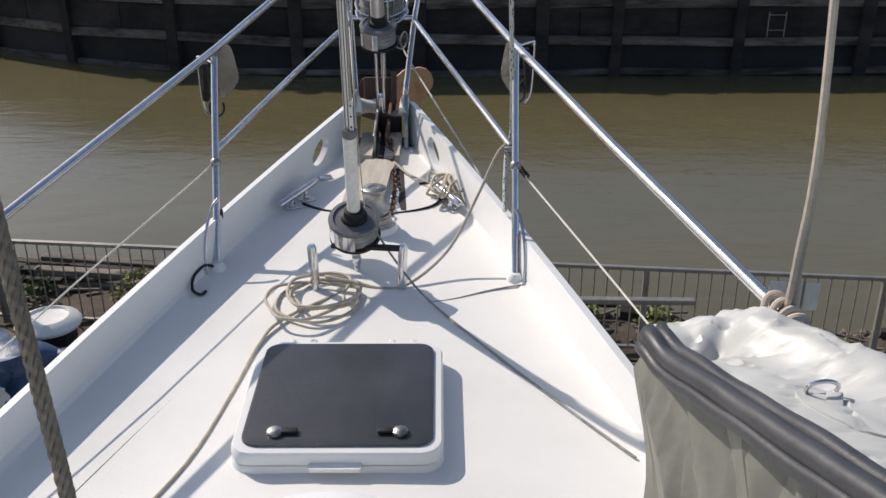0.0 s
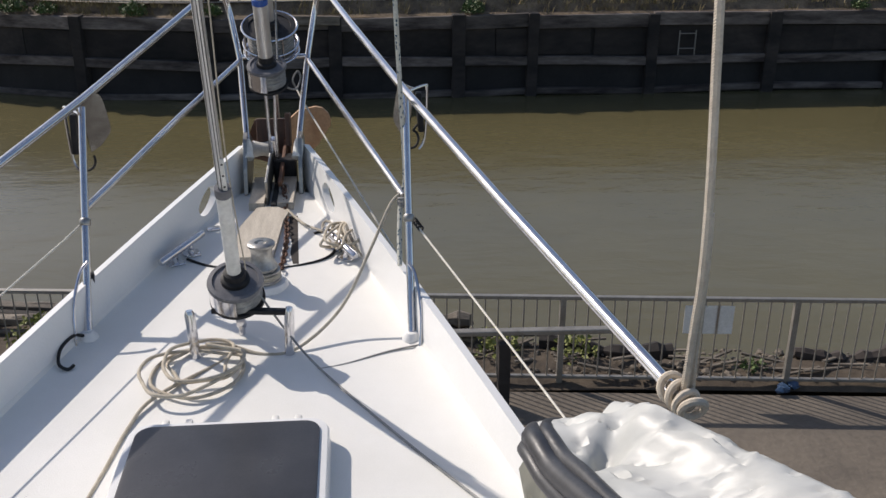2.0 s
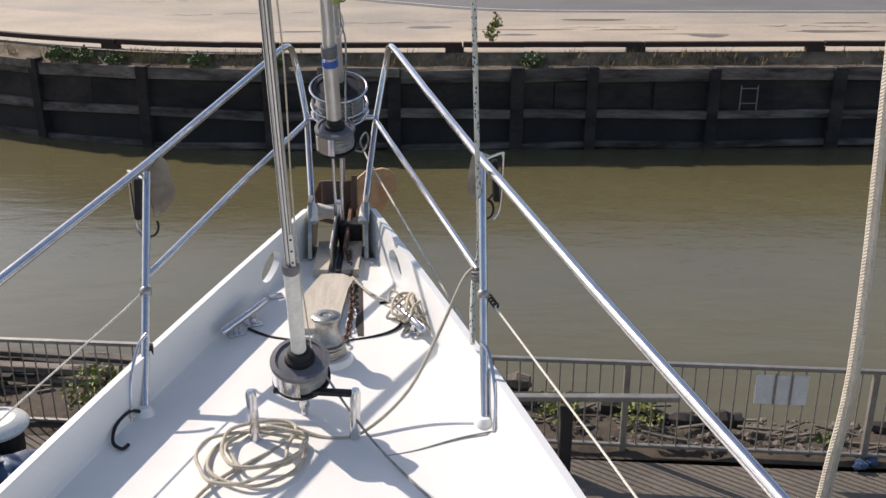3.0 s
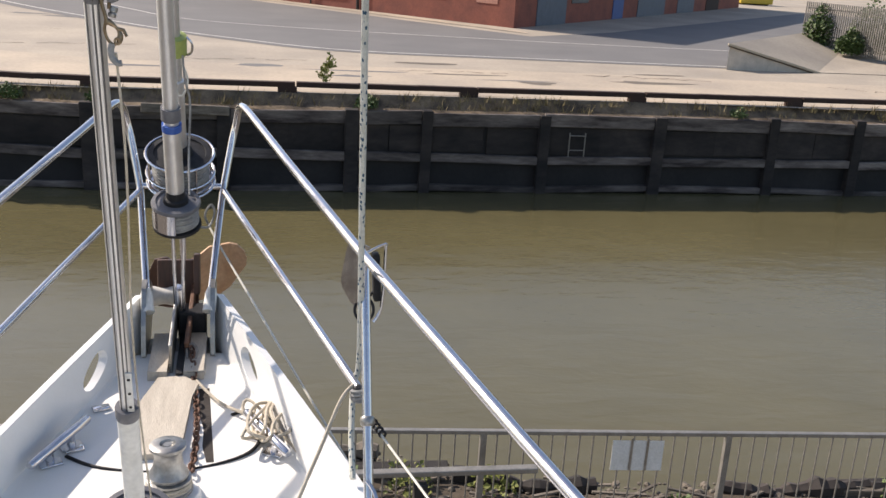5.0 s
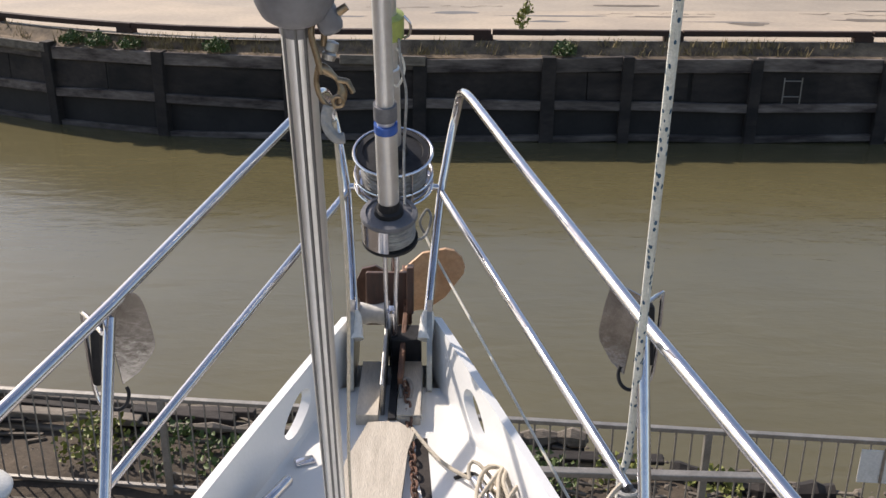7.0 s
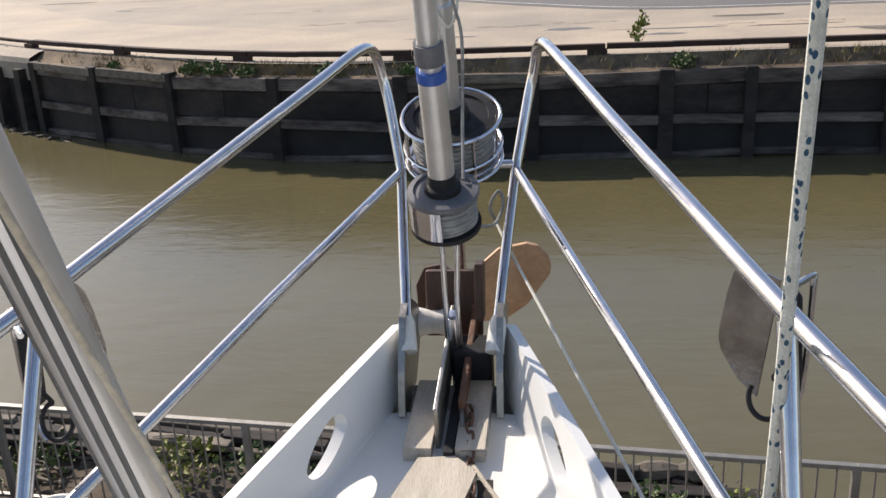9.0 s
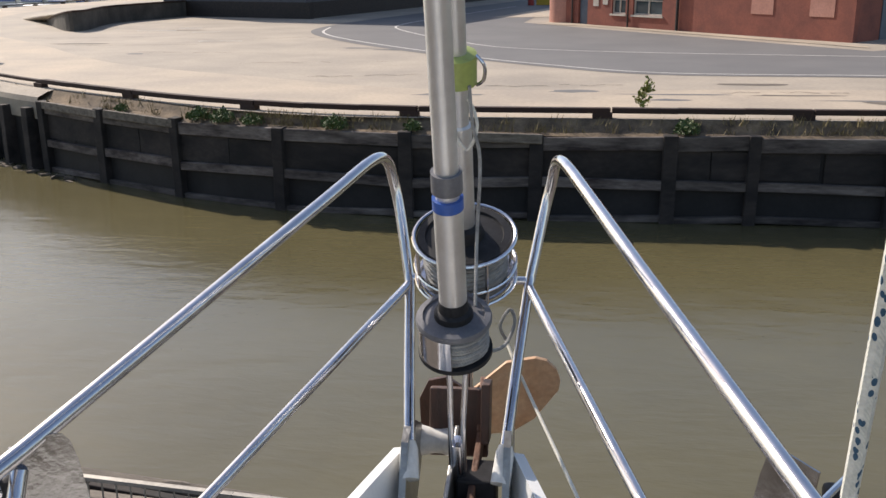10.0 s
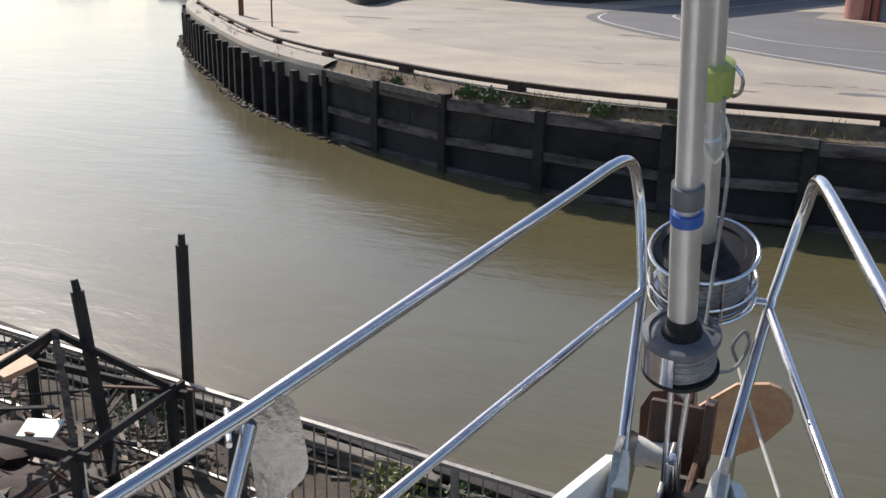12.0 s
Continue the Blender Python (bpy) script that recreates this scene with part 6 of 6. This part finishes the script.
rope("coiled_line", start + coil + end, 0.0062, ROPE, "cream rope coiled loosely on the foredeck", 5)
pile = []
for k in range(40):
    a = k * 0.9
    pile.append((0.03 + 0.085 * math.cos(a) * (0.6 + 0.4 * math.sin(k * 0.7)) + rc.uniform(-0.02, 0.02), 4.07 + 0.12 * math.sin(a * 1.13) + rc.uniform(-0.02, 0.02), dz(4.07) + 0.012 + 0.07 * abs(math.sin(k * 0.51))))
rope("mooring_line", [D(-0.23, 4.42, 0.03), D(-0.15, 4.28, 0.02), D(-0.07, 4.18, 0.03)] + pile + [D(0.10, 3.95, 0.03), D(0.14, 3.86, 0.02)], 0.006, ROPE, "cream mooring line heaped over the cleat", 4)
rope("rubber_hose", [D(-0.62, 3.98), D(-0.5, 3.90), D(-0.3, 3.86), D(-0.12, 3.90), D(-0.02, 3.98), D(0.0, 4.12), D(-0.04, 4.22), D(-0.10, 4.20)], 0.006, BLACK, "black cable curving across the deck", 6)
rope("deck_line", [D(0.335, 3.24, 0.006), D(0.20, 3.20, 0.005), D(0.05, 3.13, 0.005), D(-0.05, 3.10, 0.005)], 0.0035, ROPE_GR, "thin grey line lying on the deck", 6)
rope("furling_line", [at1(0.04) + Vector((0.08, -0.03, 0)), Vector((-0.155, 3.20, 3.30)), D(-0.04, 3.08, 0.02), D(0.20, 2.72), D(0.42, 2.40), D(0.55, 2.22)], 0.0042, ROPE_GR, "flecked grey furling line led aft along the deck", 6)
rope("furling_line", [(-0.20, 5.08, 3.70), (-0.155, 4.97, 3.645), (0.0, 4.61, 3.49), (0.21, 4.10, 3.285), (0.46, 3.5, 3.05), (0.78, 2.7, 2.8)], 0.0046, CORD, "thin white furling line led outside the bulwark", 4)
rope("line_tail", [(-0.255, 4.70, 3.83), (-0.225, 4.85, 3.76), (-0.195, 5.0, 3.72), (-0.175, 5.06, 3.76), (-0.19, 5.08, 3.79), (-0.215, 5.06, 3.75), (-0.20, 5.08, 3.70)], 0.005, ROPE_GR, "grey line loop tied to the pulpit", 5)
rope("halyard", [(0.252, 3.50, 3.40), (0.256, 3.60, 3.50), (0.268, 3.68, 3.62), (0.2834, 3.689, 3.70), (0.259, 3.553, 4.2), (0.219, 3.334, 5.0), (0.14, 2.90, 6.6)], 0.0092, ROPE_FL, "white halyard with dark flecks tied to the lower rail", 10)
kn = thing("halyard_knot", (0.266, 3.66, 3.62), "dark knotted lashing at the stanchion", "knot")
for k in range(4):
    part("turn", tube(B(), [Vector((0.274, 3.615, 3.615)) + Vector((0.019 * math.cos(a), 0.02 * math.sin(a), 0.007 * k - 0.01 + 0.006 * math.sin(a + k))) for a in [2 * math.pi * j / 14 for j in range(14)]], 0.0055, 6, True), ROPE_GR, kn)
rope("guard_line", [(0.297, 3.55, 3.575), (0.33, 3.45, 3.555), (0.55, 2.75, 3.46), (0.78, 2.0, 3.36), (1.1, 1.0, 3.25)], 0.0035, CORD, "thin white guard line running aft", 2)
lash = thing("guard_lashing", (0.30, 3.55, 3.57), "black cord lashing on the guard line", "lashing")
for k in range(4):
    part("turn", tube(B(), [Vector((0.31 + 0.006 * k, 3.52 - 0.018 * k, 3.57 - 0.003 * k)) + Vector((0.009 * math.cos(a), 0, 0.009 * math.sin(a))) for a in [2 * math.pi * j / 10 for j in range(10)]], 0.004, 6, True), BLACK, lash)
rope("guard_line", [mirror(p, -1) for p in ((0.297, 3.62, 3.56), (0.33, 3.5, 3.54), (0.55, 2.75, 3.46), (0.78, 2.0, 3.36), (1.1, 1.0, 3.25))], 0.003, CORD, "thin white guard line running aft", 2)
rope("hanging_line", [(0.785, 1.915, 3.79), (0.768, 1.86, 3.95), (0.735, 1.77, 4.25), (0.66, 1.685, 5.0), (0.48, 1.53, 7.5)], 0.0088, ROPE_BR, "weathered rope tied round the rail end", 6)
rope("hanging_line", [(0.80, 1.915, 3.80), (0.786, 1.885, 3.92), (0.766, 1.83, 4.06), (0.752, 1.795, 4.16), (0.738, 1.77, 4.25)], 0.0085, ROPE_BR, "weathered rope tied round the rail end", 6)
rk = thing("rope_knot", (0.774, 1.916, 3.785), "thick weathered rope knot round the rail end", "knot")
for k in range(4):
    part("turn", tube(B(), [Vector((0.766 + 0.008 * k, 1.935 - 0.022 * k, 3.792 - 0.004 * k)) + Vector((0.026 * math.cos(a), 0.012 * math.sin(a + k), 0.026 * math.sin(a))) for a in [2 * math.pi * j / 16 for j in range(16)]], 0.0085, 8, True), ROPE_BR, rk)
wire_stay = thing("wire_stay", (-0.254, 0.62, 3.1), "thick twisted wire stay close by the mast", "wire")


def stay_axis(z):
    """Centre line of the wire stay at height z."""
    q = (z - 3.1) / 3.1
    return Vector((-0.254 - 0.144 * q - 0.012 * q * q, 0.62 + 0.008 * q, z))


for k in range(6):
    lay = []
    for j in range(420):
        z = 3.1 + 3.1 * j / 419
        a = 2 * math.pi * (z / 0.075 + k / 6)
        lay.append(stay_axis(z) + Vector((0.0046 * math.cos(a), 0.0046 * math.sin(a), 0)))
    part("strand", tube(B(), lay, 0.0025, 6), WIRE, wire_stay)

# ---- folded inflatable dinghy lying beside the coachroof ----
dg = thing("inflatable_dinghy", (0.8, 1.4, 3.16), "half-deflated grey inflatable dinghy leaning on the coachroof", "dinghy")


def seg3(a, b, t):
    return Vector(a).lerp(Vector(b), t)


def section(t):
    """Corners of the dinghy's cross-section, from the deck on the inner side over the strake and the ridge to the deck outside."""
    nose = max(0.0, 1 - t / 0.16)
    strake = seg3((0.425, 1.735, 3.825), (0.575, 0.95, 4.03), t) + Vector((0, 0.01 * nose, 0.035 * nose - 0.025 * nose ** 4))
    ridge = seg3((0.56, 1.76, 3.91), (0.985, 0.96, 4.03), t) + Vector((0.03 * nose, 0, -0.045 * nose))
    return [seg3((0.385, 1.62, 3.16), (0.50, 0.75, 3.16), t), seg3((0.452, 1.66, 3.45), (0.585, 0.85, 3.5), t),
            strake + Vector((0.014, 0.0, -0.10)), strake, strake + Vector((0.05, 0.01, 0.012)), strake.lerp(ridge, 0.55) + Vector((0.0, 0, -0.014 + 0.006 * nose)), ridge + Vector((-0.03, -0.01, 0.012 - 0.025 * nose)), ridge + Vector((0.02, 0.02, -0.005)),
            ridge + Vector((0.09, 0.05, -0.14)), seg3((0.74, 1.84, 3.45), (1.22, 1.05, 3.5), t), seg3((0.70, 1.82, 3.17), (1.2, 1.0, 3.17), t)]


def skin(t, j, nv):
    line = smooth_line(section(t), 6)
    j0 = min(int(j), len(line) - 2)
    p = line[j0].lerp(line[j0 + 1], j - j0)
    v = j / nv
    keep = 1.0 - math.exp(-((v - 0.31) / 0.045) ** 2)
    fold = 0.034 * noise.noise((t * 2.6 + v * 5, v * 5.5, 4.0)) * (1.2 if v < 0.30 else 0.12) + 0.0025 * noise.noise((t * 13, v * 9, 1.0)) + (0.0012 * noise.noise((t * 21 + v * 6, v * 3.5, 2.0)) if v > 0.36 else 0.008 * noise.noise((t * 9 + v * 9, v * 2.0, 6.0)))
    fold += 0.035 * math.exp(-((t - 0.09) / 0.06) ** 2 - ((v - 0.50) / 0.06) ** 2) - 0.06 * math.exp(-((t - 0.17 - 0.5 * (0.5 - v)) / 0.035) ** 2 - ((v - 0.48) / 0.09) ** 2)
    if v < 0.30:
        fold += 0.060 * (1 - abs(math.sin(t * 11 + v * 16 + 2.0 * noise.noise((t * 3, v * 4, 8.0))))) * min(1.0, (0.30 - v) / 0.13)
    if v > 0.42:
        fold += 0.007 * max(0.0, 1 - 8.0 * abs(noise.noise((t * 9 - v * 3, v * 4 + t * 2, 3.0)))) + 0.0035 * max(0.0, 1 - 5.0 * abs(noise.noise((t * 22, v * 5, 13.0)))) * (0.5 if v > 0.55 else 0.7)
    ridge_n = abs(noise.noise((t * 7 + v * 5, v * 9 - t * 3, 9.0)))
    fold -= (0.022 if v < 0.36 else 0.012) * max(0.0, 0.08 - ridge_n) / 0.08
    return p + Vector((-0.6 if v < 0.36 else 0.15, 0.2, 0.75 if v > 0.36 else 0.1)) * fold * (0.25 + 0.75 * keep)


NU = 190
NV = len(smooth_line(section(0.0), 6)) - 1
T0_, T1_ = -0.01, 1.75
# side below the strake: its shade is put into a darker fabric colour
for name, j0, j1, m, label in (("side_skin", 0, 17, PVC_SIDE, "creased olive-grey side fabric, darkened for its shade"), ("tube_skin", 17, NV, PVC, "wrinkled light grey fabric")):
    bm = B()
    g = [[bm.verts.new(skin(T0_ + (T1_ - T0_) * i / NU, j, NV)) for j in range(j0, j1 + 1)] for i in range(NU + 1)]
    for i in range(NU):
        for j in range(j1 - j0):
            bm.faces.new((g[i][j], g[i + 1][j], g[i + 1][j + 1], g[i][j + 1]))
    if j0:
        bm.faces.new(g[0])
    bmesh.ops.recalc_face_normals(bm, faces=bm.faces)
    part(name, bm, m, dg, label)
for k, (dx, dzz, r) in enumerate(((-0.020, -0.036, 0.015), (-0.006, -0.010, 0.022), (0.018, 0.004, 0.016))):
    pts = []
    for i in range(60):
        t = -0.005 + 1.75 * i / 59
        s = section(t)[3]
        end = max(0.0, 1 - (t + 0.005) / 0.07)
        pts.append(s + Vector((dx - 0.004 + 0.05 * end * end, 0.03 * end * end, dzz - 0.02 * end * end + 0.006 * noise.noise((t * 6, k, 0)))))
    part("strake", tube(B(), pts, r, 12), RUBBER, dg, "dark rubber rubbing strake")
UPN = Vector((-0.15, -0.25, 0.95))
bm = B()
rings = []
for f, lift in ((0.04, 0.006), (0.3, 0.006), (0.55, 0.006), (0.78, 0.006), (1.0, 0.005), (1.03, -0.004)):
    rings.append([bm.verts.new(skin(0.64 + 0.135 * f * math.cos(2 * math.pi * k / 32), 27.6 + 2.9 * f * math.sin(2 * math.pi * k / 32), NV) + UPN * lift) for k in range(32)])
for p, q in zip(rings, rings[1:]):
    for k in range(32):
        bm.faces.new((p[k], p[(k + 1) % 32], q[(k + 1) % 32], q[k]))
bm.faces.new(rings[0])
bmesh.ops.recalc_face_normals(bm, faces=bm.faces)
part("patch", bm, PVC, dg, "glued oval patch")
ring_c = skin(0.54, 27.9, NV) + UPN * 0.022
part("d_ring", tube(B(), [ring_c + Vector((0.026 * math.cos(a), -0.010 * math.sin(a), 0.020 * math.sin(a))) for a in [2 * math.pi * k / 20 for k in range(20)]], 0.0038, 8, True), STEEL, dg, "steel ring")
part("tab", box(B(), ring_c + Vector((0.012, -0.025, -0.006)), (0.026, 0.036, 0.008), turn(-20, 8, -10), 0.003), PVC, dg, "grey fabric tab")

# seam painted into the port deck, small stanchion fittings
bm = tube(B(), smooth_line([D(-0.66, 3.0, 0.002), D(-0.80, 2.62, 0.002), D(-1.0, 2.08, 0.002), D(-1.2, 1.5, 0.002)], 6), 0.0022, 6)
solid("deck_seam", bm, GREYPL, "thin grey joint line in the deck", "seam", "structure")
bm = box(B(), mirror((0.262, 3.53, 3.375), -1), (0.022, 0.03, 0.045), turn(10), 0.005)
solid("line_block", bm, BLACK, "small black block lashed to the port stanchion", "block")
